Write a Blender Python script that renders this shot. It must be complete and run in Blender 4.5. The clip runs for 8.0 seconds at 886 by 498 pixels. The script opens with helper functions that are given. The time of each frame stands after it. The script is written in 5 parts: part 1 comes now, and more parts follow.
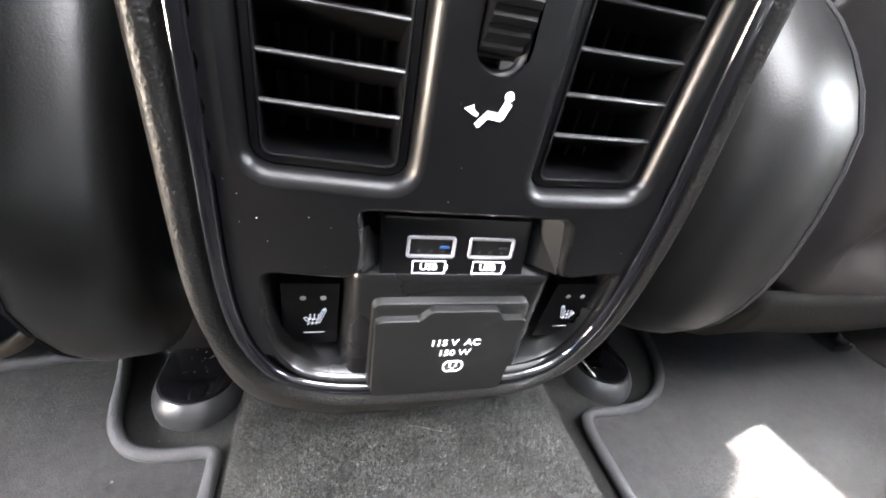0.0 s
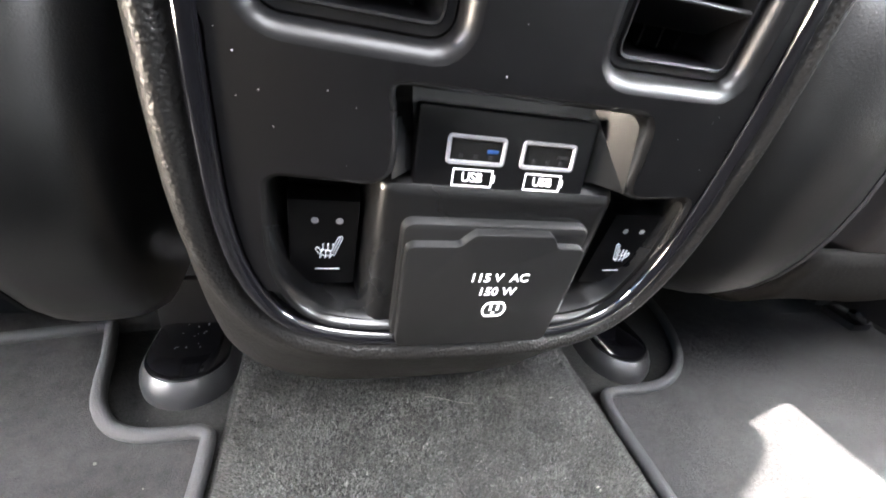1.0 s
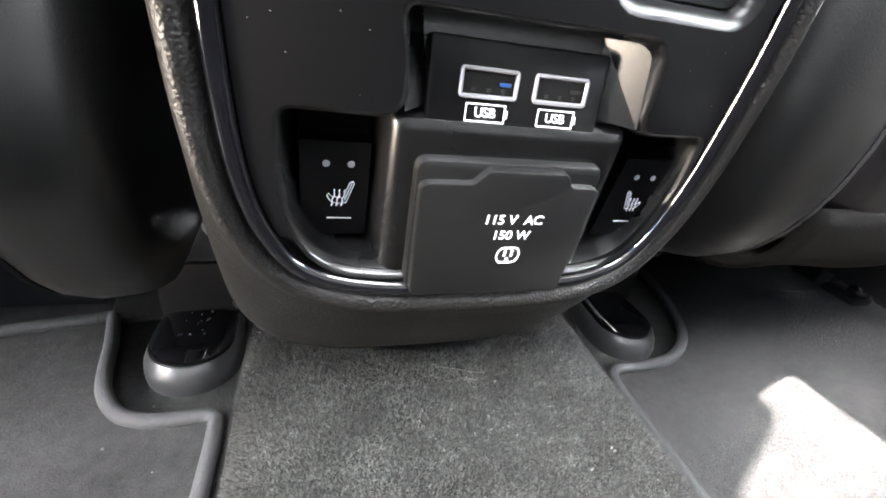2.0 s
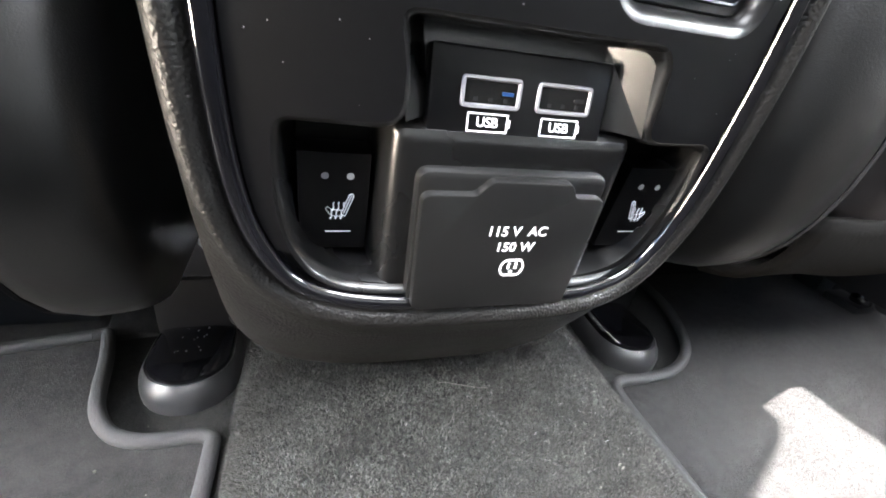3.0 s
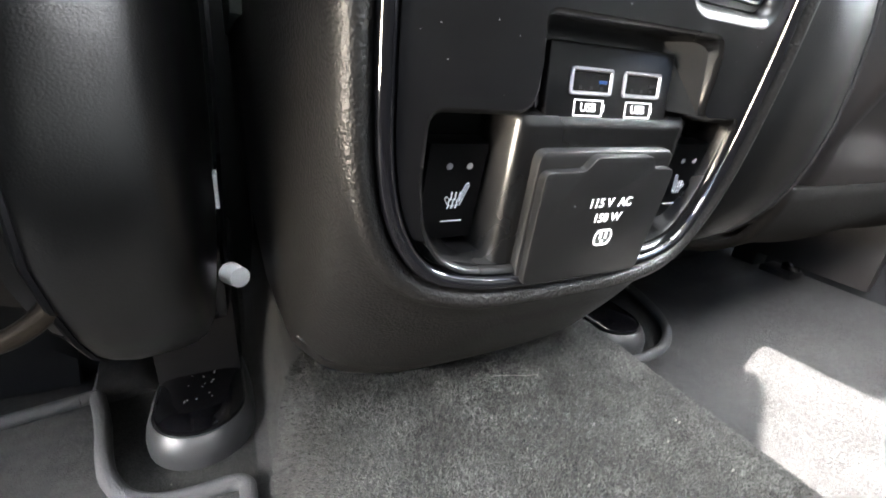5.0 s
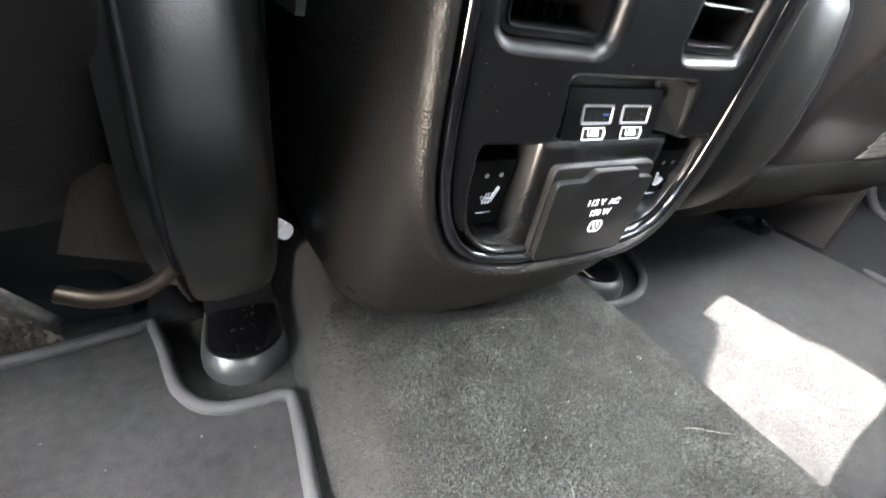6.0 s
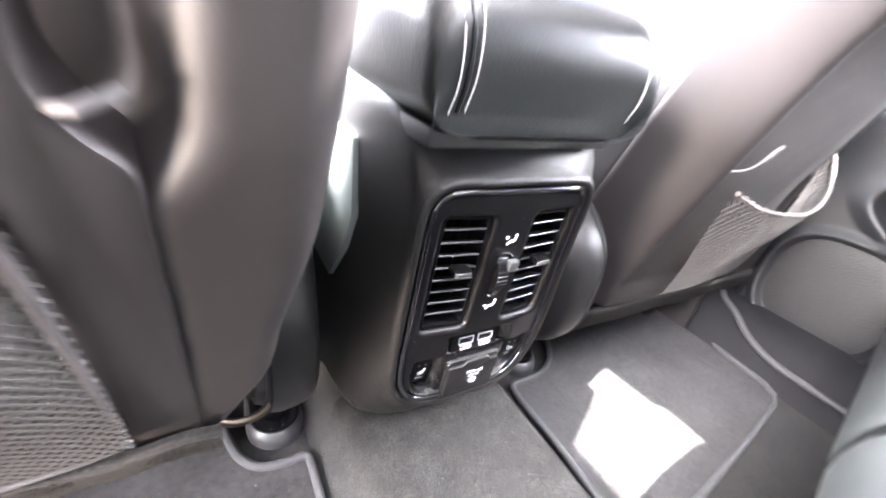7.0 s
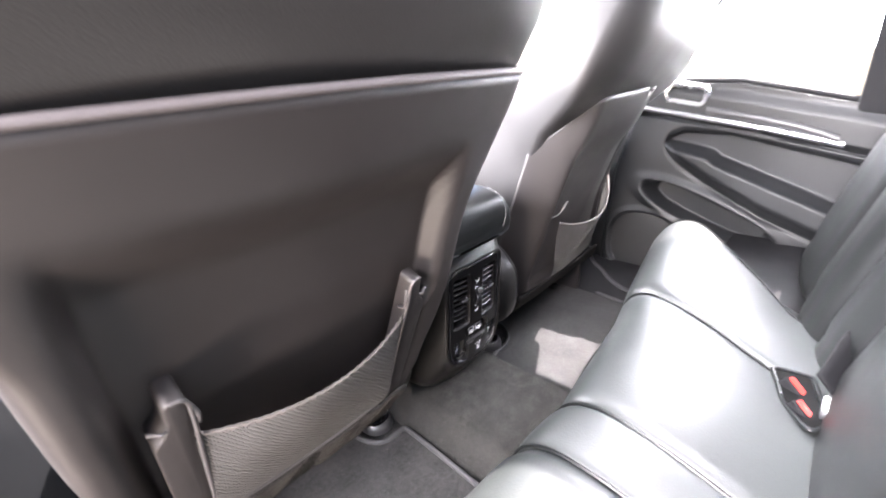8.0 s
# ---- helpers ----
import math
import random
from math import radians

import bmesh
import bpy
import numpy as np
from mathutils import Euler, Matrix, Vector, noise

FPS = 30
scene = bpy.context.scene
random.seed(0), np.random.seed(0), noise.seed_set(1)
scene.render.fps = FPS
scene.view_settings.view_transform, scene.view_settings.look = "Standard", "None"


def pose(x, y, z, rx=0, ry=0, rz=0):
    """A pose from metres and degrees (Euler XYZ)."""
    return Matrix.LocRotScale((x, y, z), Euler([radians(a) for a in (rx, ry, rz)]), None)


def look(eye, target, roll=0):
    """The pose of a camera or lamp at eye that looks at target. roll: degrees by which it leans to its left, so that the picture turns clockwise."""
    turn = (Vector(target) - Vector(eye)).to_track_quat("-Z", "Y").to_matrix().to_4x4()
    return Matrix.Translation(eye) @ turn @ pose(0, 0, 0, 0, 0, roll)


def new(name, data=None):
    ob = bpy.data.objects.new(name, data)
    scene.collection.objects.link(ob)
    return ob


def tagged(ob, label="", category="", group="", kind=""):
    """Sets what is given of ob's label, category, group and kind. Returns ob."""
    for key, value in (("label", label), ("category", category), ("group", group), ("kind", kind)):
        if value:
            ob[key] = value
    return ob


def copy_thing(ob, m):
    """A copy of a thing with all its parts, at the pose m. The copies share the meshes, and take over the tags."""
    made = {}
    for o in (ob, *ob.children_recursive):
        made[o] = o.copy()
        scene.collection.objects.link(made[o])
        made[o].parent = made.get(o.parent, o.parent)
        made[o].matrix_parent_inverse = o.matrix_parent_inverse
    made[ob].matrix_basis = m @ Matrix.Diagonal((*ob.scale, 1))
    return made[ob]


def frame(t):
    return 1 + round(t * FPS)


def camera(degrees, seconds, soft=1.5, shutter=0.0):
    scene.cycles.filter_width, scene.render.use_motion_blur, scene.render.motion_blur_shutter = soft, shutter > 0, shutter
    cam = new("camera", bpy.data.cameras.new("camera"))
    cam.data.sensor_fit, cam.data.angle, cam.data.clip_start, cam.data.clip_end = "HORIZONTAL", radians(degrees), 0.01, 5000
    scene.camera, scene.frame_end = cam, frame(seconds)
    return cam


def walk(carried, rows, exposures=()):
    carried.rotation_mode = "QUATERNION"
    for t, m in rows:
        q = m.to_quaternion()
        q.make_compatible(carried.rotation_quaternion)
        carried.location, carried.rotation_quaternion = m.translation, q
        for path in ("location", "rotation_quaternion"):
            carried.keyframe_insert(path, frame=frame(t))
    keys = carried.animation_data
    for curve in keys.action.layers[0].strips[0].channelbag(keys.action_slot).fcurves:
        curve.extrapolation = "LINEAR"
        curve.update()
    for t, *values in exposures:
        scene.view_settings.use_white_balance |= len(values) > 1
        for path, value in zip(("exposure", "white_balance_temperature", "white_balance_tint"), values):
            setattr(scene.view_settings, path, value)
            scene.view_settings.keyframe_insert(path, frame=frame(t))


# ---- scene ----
cam = camera(92.0, 8.0, soft=1.8, shutter=0.3)
ROWS = [
    (0.0, pose(-0.0411, -0.1071, 0.2850, 61.38, -8.77, -12.82)),
    (0.5, pose(-0.0432, -0.1033, 0.2710, 61.10, -8.61, -13.26)),
    (1.0, pose(-0.0460, -0.0943, 0.2538, 60.66, -9.03, -13.46)),
    (1.5, pose(-0.0495, -0.1006, 0.2433, 60.66, -8.02, -14.28)),
    (3.0, pose(-0.0498, -0.0968, 0.2387, 62.44, -7.34, -15.09)),
    (3.5, pose(-0.0457, -0.0977, 0.2453, 64.13, -6.31, -17.14)),
    (4.0, pose(-0.0566, -0.0956, 0.2432, 64.70, -6.48, -21.45)),
    (4.5, pose(-0.0784, -0.0937, 0.2343, 66.27, -4.48, -23.71)),
    (5.0, pose(-0.0977, -0.0947, 0.2269, 67.24, -4.40, -25.20)),
    (5.2, pose(-0.1001, -0.0928, 0.2281, 66.54, -4.00, -26.13)),
    (6.3, pose(-0.1421, -0.1185, 0.2844, 57.21, -8.48, -25.20)),
    (6.5, pose(-0.1482, -0.1238, 0.3148, 59.26, -9.34, -25.10)),
    (6.6, pose(-0.1424, -0.1340, 0.3423, 60.12, -8.23, -24.71)),
    (6.7, pose(-0.1453, -0.1454, 0.3718, 59.90, -9.03, -25.20)),
    (6.8, pose(-0.1672, -0.1712, 0.4000, 62.03, -9.23, -26.90)),
    (6.9, pose(-0.1721, -0.1893, 0.4236, 61.60, -9.02, -27.45)),
    (7.0, pose(-0.1867, -0.2142, 0.4450, 62.34, -8.60, -28.78)),
    (7.2, pose(-0.2305, -0.2698, 0.4968, 64.32, -6.23, -32.27)),
    (7.4, pose(-0.2897, -0.3155, 0.5384, 63.78, -1.74, -35.48)),
    (7.5, pose(-0.3302, -0.3462, 0.5557, 63.74, 0.92, -37.32)),
    (7.6, pose(-0.3595, -0.3694, 0.5714, 63.84, 2.36, -39.33)),
    (7.8, pose(-0.4252, -0.4165, 0.6201, 64.58, 3.00, -42.15)),
    (8.0, pose(-0.4862, -0.4402, 0.6545, 67.18, 4.58, -45.98)),
]
walk(cam, ROWS, exposures=[(0.0, 4.6, 6560, 13), (1.5, 4.45, 6530, 12), (5.2, 4.22, 6500, 10), (6.3, 4.26, 6500, 10), (6.6, 4.35, 6480, 14), (6.9, 4.75, 6490, 20), (7.05, 4.8, 6490, 20), (7.3, 4.5, 6500, 21), (7.6, 4.0, 6500, 22), (8.0, 3.45, 6500, 20)])

# ---- light: bright day outside, sun through the right rear window, open left rear door ----
world = bpy.data.worlds.new("daylight")
scene.world = world
world.use_nodes = True
wn = world.node_tree
sky = wn.nodes.new("ShaderNodeTexSky")
sky.sky_type = "NISHITA"
sky.sun_disc = False
SUN = Vector((-0.632, 0.238, -1.0)).normalized()
sky.sun_elevation = math.asin(-SUN.z)
sky.sun_rotation = math.atan2(-SUN.x, -SUN.y)
wn.links.new(sky.outputs[0], wn.nodes["Background"].inputs[0])
wn.nodes["Background"].inputs[1].default_value = 0.08


def lamp(name, kind, energy, m, size=1.0, size_y=1.0, colour=(1, 1, 1)):
    d = bpy.data.lights.new(name, kind)
    d.energy, d.color = energy, colour
    if kind == "AREA":
        d.shape, d.size, d.size_y = "RECTANGLE", size, size_y
    if kind == "SUN":
        d.angle = radians(0.5)
    ob = new(name, d)
    ob.matrix_world = m
    return ob


lamp("sun", "SUN", 5.0, look((0, 0, 0), SUN), colour=(1, 0.96, 0.9))
lamp("sunlit_ground_past_left_door", "AREA", 6.4, look((-1.6, -0.46, 0.03), (0.1, -0.06, 0.30)), 0.46, 0.36, (1, 0.88, 0.73))
lamp("sky_past_left_door", "AREA", 20.0, look((-1.6, -0.42, 1.1), (-0.2, 0.0, 0.1)), 0.6, 0.5, (1, 0.98, 0.95))
lamp("sky_in_right_window", "AREA", 3.6, look((0.84, -0.16, 0.76), (-0.2, 0.0, 0.3)), 0.7, 0.3, (0.95, 0.98, 1))
lamp("sky_in_windscreen", "AREA", 17.0, look((0, 1.35, 1.0), (0, 0, 0.5)), 1.2, 0.45, (0.95, 0.98, 1))
# added overhead fill in an unseen roof opening
lamp("sky_in_roof_glass", "AREA", 2.7, look((0, -0.32, 1.135), (0, -0.32, 0)), 0.56, 0.72, (0.97, 0.99, 1))
lamp("sky_in_front_left_window", "AREA", 28.0, look((-0.88, 0.48, 0.80), (0.3, 0.1, 0.45)), 0.7, 0.36, (0.97, 0.99, 1))
lamp("sky_in_rear_window", "AREA", 1.3, look((0, -1.15, 1.0), (0, 0, 0.25)), 1.1, 0.4, (1, 0.99, 0.97))


# ---- materials ----
def nodes_of(name):
    m = bpy.data.materials.new(name)
    m.use_nodes = True
    t = m.node_tree
    return m, t, t.nodes["Principled BSDF"]


def surface(name, colour, rough=0.5, metal=0.0, grain=0.0, scale=600.0, vary=0.12, big=14.0, cells=False, coat=0.0, sheen=0.0, spec=0.5, depth=0.0006, vary_scale=None):
    """Two scales of colour variation, one relief."""
    m, t, b = nodes_of(name)
    co = t.nodes.new("ShaderNodeTexCoord")
    n1 = t.nodes.new("ShaderNodeTexNoise")
    n1.inputs["Scale"].default_value, n1.inputs["Detail"].default_value = big, 5
    n2 = t.nodes.new("ShaderNodeTexNoise")
    n2.inputs["Scale"].default_value, n2.inputs["Detail"].default_value = vary_scale or scale, 2
    for n in (n1, n2):
        t.links.new(co.outputs["Object"], n.inputs["Vector"])
    mix = t.nodes.new("ShaderNodeMath")
    mix.operation = "ADD"
    t.links.new(n1.outputs[0], mix.inputs[0])
    t.links.new(n2.outputs[0], mix.inputs[1])
    ramp = t.nodes.new("ShaderNodeMapRange")
    ramp.inputs[1].default_value, ramp.inputs[2].default_value = 0.6, 1.4
    ramp.inputs[3].default_value, ramp.inputs[4].default_value = 1 - vary, 1 + vary
    t.links.new(mix.outputs[0], ramp.inputs[0])
    mul = t.nodes.new("ShaderNodeVectorMath")
    mul.operation = "SCALE"
    mul.inputs[0].default_value = colour
    t.links.new(ramp.outputs[0], mul.inputs["Scale"])
    t.links.new(mul.outputs[0], b.inputs["Base Color"])
    rr = t.nodes.new("ShaderNodeMapRange")
    rr.inputs[1].default_value, rr.inputs[2].default_value = 0.3, 0.7
    rr.inputs[3].default_value, rr.inputs[4].default_value = max(0.02, rough * 0.9), min(1, rough * 1.12)
    t.links.new(n1.outputs[0], rr.inputs[0])
    t.links.new(rr.outputs[0], b.inputs["Roughness"])
    b.inputs["Metallic"].default_value = metal
    b.inputs["Coat Weight"].default_value = coat
    b.inputs["Coat Roughness"].default_value = 0.05
    b.inputs["Specular IOR Level"].default_value = spec
    b.inputs["Sheen Weight"].default_value = sheen
    b.inputs["Sheen Roughness"].default_value = 0.6
    if grain:
        if cells:
            tex = t.nodes.new("ShaderNodeTexVoronoi")
            tex.feature = "SMOOTH_F1"
            out = tex.outputs["Distance"]
        else:
            tex = t.nodes.new("ShaderNodeTexNoise")
            tex.inputs["Detail"].default_value = 4
            out = tex.outputs[0]
        tex.inputs["Scale"].default_value = scale
        t.links.new(co.outputs["Object"], tex.inputs["Vector"])
        bump = t.nodes.new("ShaderNodeBump")
        bump.inputs["Strength"].default_value, bump.inputs["Distance"].default_value = grain, depth
        t.links.new(out, bump.inputs["Height"])
        t.links.new(bump.outputs[0], b.inputs["Normal"])
    return m


PANEL = surface("satin_black_plastic", (0.0026, 0.0026, 0.0030), 0.33, grain=0.10, scale=2600, depth=0.0002, vary=0.1, spec=0.26)
RECESS = surface("recess_plastic", (0.0034, 0.0034, 0.0036), 0.27, grain=0.08, scale=2600, depth=0.0002, vary=0.1, spec=0.62)
FLAP = surface("socket_flap_plastic", (0.0060, 0.0060, 0.0062), 0.33, grain=0.12, scale=2600, depth=0.0002, vary=0.1, spec=0.45)
SATIN = surface("louvre_plastic", (0.008, 0.008, 0.009), 0.32, vary=0.1)
GLOSS = surface("gloss_black_plastic", (0.004, 0.004, 0.005), 0.06, coat=0.8, vary=0.05)
GRAIN = surface("grained_black_plastic", (0.0055, 0.0052, 0.0051), 0.40, spec=0.38, grain=0.6, scale=1250, cells=True, depth=0.00045, vary=0.2)
# same cover plastic as SOFT, lightened: the passenger side's light is in its colour
SHIELD = surface("lit_cover_plastic", (0.010, 0.0096, 0.0094), 0.38, spec=0.36, grain=0.4, scale=1700, depth=0.0003)
SOFT = surface("soft_touch_plastic", (0.0058, 0.0059, 0.0059), 0.34, spec=0.66, grain=0.3, scale=1500, depth=0.0003)
SHELL = surface("seat_shell_plastic", (0.0140, 0.0117, 0.0115), 0.5, grain=0.35, scale=1400, depth=0.0003, vary=0.1)
LEATHER = surface("black_leather", (0.0065, 0.0074, 0.0076), 0.34, spec=0.26, grain=0.35, scale=700, cells=True, depth=0.0004, vary=0.12)
SEATING = surface("seat_back_leather", (0.022, 0.0212, 0.0212), 0.42, spec=0.4, grain=0.35, scale=700, cells=True, depth=0.0004, vary=0.12)
# darker copy of the bench leather; the backrest's shade is in its colour
BENCH_SHADED = surface("shaded_bench_leather", (0.0080, 0.0090, 0.0090), 0.45, spec=0.32, grain=0.3, scale=520, cells=True, depth=0.0004, vary=0.15)
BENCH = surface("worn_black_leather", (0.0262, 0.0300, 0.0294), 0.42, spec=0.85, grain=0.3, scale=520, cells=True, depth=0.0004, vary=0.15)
RUBBER = surface("matt_black", (0.007, 0.007, 0.008), 0.75, spec=0.2)
# near-black that puts the shade of gaps, ducts and recesses into the colour
DARK = surface("cavity_shade", (0.003, 0.003, 0.003), 0.8, spec=0.1)
# pale colour that paints the light falling on the console flanks
FLANK_LIGHT = surface("flank_light_grey", (0.16, 0.185, 0.18), 0.36, grain=0.2, scale=1500, depth=0.0002)
CHROME = surface("brushed_chrome", (0.82, 0.83, 0.85), 0.28, metal=1.0, vary=0.04)
BROWN = surface("dirty_seat_steel", (0.030, 0.026, 0.022), 0.45, metal=0.2, vary=0.3, big=60)
STEEL = surface("painted_steel", (0.085, 0.07, 0.055), 0.38, metal=0.9, vary=0.1)
WHITE = surface("white_print", (0.85, 0.86, 0.88), 0.55, vary=0.04)
LINT = surface("pale_lint", (0.13, 0.125, 0.115), 0.8, vary=0.2)
LED = surface("clear_lens", (0.32, 0.32, 0.33), 0.35, vary=0.05)
NICKEL = surface("port_shell", (0.30, 0.30, 0.32), 0.38, metal=0.6, vary=0.08)
BLUE = surface("blue_port_tongue", (0.012, 0.05, 0.16), 0.3)
CAP = surface("grey_cap_plastic", (0.040, 0.040, 0.0415), 0.32, grain=0.3, scale=1500, depth=0.0003)
RED = surface("red_button", (0.6, 0.045, 0.035), 0.3)
THREAD = surface("white_thread", (0.42, 0.42, 0.42), 0.7)
NET = surface("woven_net", (0.046, 0.044, 0.042), 0.75)
ROPE = surface("elastic_cord", (0.062, 0.055, 0.051), 0.8, grain=0.5, scale=900)
DOOR = surface("door_plastic", (0.0094, 0.0102, 0.0113), 0.5, grain=0.35, scale=900, depth=0.0004)
GRILLE = surface("speaker_mesh", (0.0085, 0.0086, 0.0090), 0.6, grain=0.8, scale=420, cells=True, depth=0.0008)
HEAD = surface("roof_lining", (0.5, 0.48, 0.45), 0.9, grain=0.4, scale=500)


def carpet(name, colour, pile=900.0, streak=0.35, dark=0.35, light=2.1, rough=1.0):
    m, t, b = nodes_of(name)
    co = t.nodes.new("ShaderNodeTexCoord")
    fine = t.nodes.new("ShaderNodeTexNoise")
    fine.inputs["Scale"].default_value, fine.inputs["Detail"].default_value = pile, 6
    fine.inputs["Roughness"].default_value = 0.75
    mid = t.nodes.new("ShaderNodeTexNoise")
    mid.inputs["Scale"].default_value, mid.inputs["Detail"].default_value = pile / 9, 4
    wide = t.nodes.new("ShaderNodeTexNoise")
    wide.inputs["Scale"].default_value, wide.inputs["Detail"].default_value = 16, 4
    for n in (fine, mid, wide):
        t.links.new(co.outputs["Object"], n.inputs["Vector"])
    ramp = t.nodes.new("ShaderNodeValToRGB")
    ramp.color_ramp.elements[0].position, ramp.color_ramp.elements[1].position = 0.43, 0.60
    ramp.color_ramp.elements[0].color = (*[c * dark for c in colour], 1)
    ramp.color_ramp.elements[1].color = (*[c * light for c in colour], 1)
    t.links.new(fine.outputs[0], ramp.inputs[0])
    add = t.nodes.new("ShaderNodeMath")
    add.operation = "ADD"
    t.links.new(mid.outputs[0], add.inputs[0])
    t.links.new(wide.outputs[0], add.inputs[1])
    mr = t.nodes.new("ShaderNodeMapRange")
    mr.inputs[1].default_value, mr.inputs[2].default_value = 0.7, 1.3
    mr.inputs[3].default_value, mr.inputs[4].default_value = 1 - streak, 1 + streak
    t.links.new(add.outputs[0], mr.inputs[0])
    mul = t.nodes.new("ShaderNodeVectorMath")
    mul.operation = "SCALE"
    t.links.new(ramp.outputs[0], mul.inputs[0])
    t.links.new(mr.outputs[0], mul.inputs["Scale"])
    t.links.new(mul.outputs[0], b.inputs["Base Color"])
    b.inputs["Roughness"].default_value = 0.95
    b.inputs["Specular IOR Level"].default_value = 0.15
    b.inputs["Sheen Weight"].default_value = 0.04
    b.inputs["Sheen Roughness"].default_value = 0.5
    bump = t.nodes.new("ShaderNodeBump")
    bump.inputs["Strength"].default_value, bump.inputs["Distance"].default_value = rough, 0.0016
    t.links.new(fine.outputs[0], bump.inputs["Height"])
    t.links.new(bump.outputs[0], b.inputs["Normal"])
    return m


CARPET = carpet("grey_carpet", (0.0195, 0.0193, 0.0187), 1300)
MAT = carpet("grey_mat_pile", (0.030, 0.0295, 0.0298), 1100, 0.40, 0.70, 1.30, 0.8)
RIM = surface("grey_rim_plastic", (0.05, 0.046, 0.046), 0.4)
SEAM = surface("seam_tape", (0.075, 0.066, 0.068), 0.6)
PIPING = surface("mat_binding", (0.040, 0.040, 0.042), 0.8, grain=0.7, scale=900, depth=0.0008)


def fibre(name, colour, low, high):
    """Yarn whose shade differs from tuft to tuft."""
    m, t, b = nodes_of(name)
    geo = t.nodes.new("ShaderNodeNewGeometry")
    mr = t.nodes.new("ShaderNodeMapRange")
    mr.inputs[3].default_value, mr.inputs[4].default_value = low, high
    t.links.new(geo.outputs["Random Per Island"], mr.inputs[0])
    co = t.nodes.new("ShaderNodeTexCoord")
    wide = t.nodes.new("ShaderNodeTexNoise")
    wide.inputs["Scale"].default_value, wide.inputs["Detail"].default_value = 45, 4
    t.links.new(co.outputs["Object"], wide.inputs["Vector"])
    m2 = t.nodes.new("ShaderNodeMapRange")
    m2.inputs[1].default_value, m2.inputs[2].default_value = 0.35, 0.65
    m2.inputs[3].default_value, m2.inputs[4].default_value = 0.7, 1.3
    t.links.new(wide.outputs[0], m2.inputs[0])
    mm = t.nodes.new("ShaderNodeMath")
    mm.operation = "MULTIPLY"
    t.links.new(mr.outputs[0], mm.inputs[0])
    t.links.new(m2.outputs[0], mm.inputs[1])
    mul = t.nodes.new("ShaderNodeVectorMath")
    mul.operation = "SCALE"
    mul.inputs[0].default_value = colour
    t.links.new(mm.outputs[0], mul.inputs["Scale"])
    t.links.new(mul.outputs[0], b.inputs["Base Color"])
    b.inputs["Roughness"].default_value = 0.85
    b.inputs["Specular IOR Level"].default_value = 0.2
    return m


TUFT = fibre("grey_carpet_yarn", (0.035, 0.035, 0.0333), 0.3, 2.2)
MAT_TUFT = fibre("grey_mat_yarn", (0.038, 0.037, 0.0375), 0.72, 1.34)
# darker copies of felt and yarn; shade under the passenger seat is painted in
SHADED_TUFT = fibre("shaded_felt_yarn", (0.0050, 0.0046, 0.0043), 0.4, 1.8)
SHADED_FELT = surface("shaded_felt", (0.0042, 0.0038, 0.0035), 0.9, spec=0.1, grain=0.6, scale=500, depth=0.0008, vary=0.3)
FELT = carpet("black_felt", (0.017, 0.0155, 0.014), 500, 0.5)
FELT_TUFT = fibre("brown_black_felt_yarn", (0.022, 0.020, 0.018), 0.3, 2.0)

glass, gt, gb = nodes_of("window_glass")
gb.inputs["Base Color"].default_value = (0.96, 0.98, 0.97, 1)
gb.inputs["Roughness"].default_value, gb.inputs["IOR"].default_value = 0.0, 1.02
gb.inputs["Transmission Weight"].default_value = 1.0


# ---- mesh helpers ----
def link(name, bm, material, parent=None, label="", smooth=40):
    bmesh.ops.recalc_face_normals(bm, faces=bm.faces)
    me = bpy.data.meshes.new(name)
    bm.to_mesh(me)
    bm.free()
    me.materials.append(material)
    if smooth:
        for p in me.polygons:
            p.use_smooth = True
        me.set_sharp_from_angle(angle=radians(smooth))
    ob = new(name, me)
    if parent:
        ob.parent = parent
    if label:
        tagged(ob, label)
    return ob


def part(name, bm, material, parent, label="", smooth=40):
    return link(name, bm, material, parent, label, smooth)


def thing(name, label, category, m=None, group="", kind=""):
    e = new(name)
    e.empty_display_size = 0.02
    if m is not None:
        e.matrix_world = m
    return tagged(e, label, category, group, kind)


def loft(rings, cap=True, closed=True, bm=None, loop=False):
    """Skin through rings of equally many points."""
    bm = bm or bmesh.new()
    vs = [[bm.verts.new(p) for p in r] for r in rings]
    n = len(rings[0])
    pairs = list(zip(vs, vs[1:])) + ([(vs[-1], vs[0])] if loop else [])
    for a, b in pairs:
        for i in range(n if closed else n - 1):
            j = (i + 1) % n
            bm.faces.new((a[i], a[j], b[j], b[i]))
    if cap and closed and not loop:
        bm.faces.new(vs[0][::-1])
        bm.faces.new(vs[-1])
    return bm


def rrect(x0, y0, x1, y1, r, n=5):
    """Rounded rectangle as 2D points, counter-clockwise."""
    out = []
    for cx, cy, a in ((x1 - r, y1 - r, 0), (x0 + r, y1 - r, 90), (x0 + r, y0 + r, 180), (x1 - r, y0 + r, 270)):
        for k in range(n + 1):
            t = radians(a + 90 * k / n)
            out.append((cx + r * math.cos(t), cy + r * math.sin(t)))
    return out


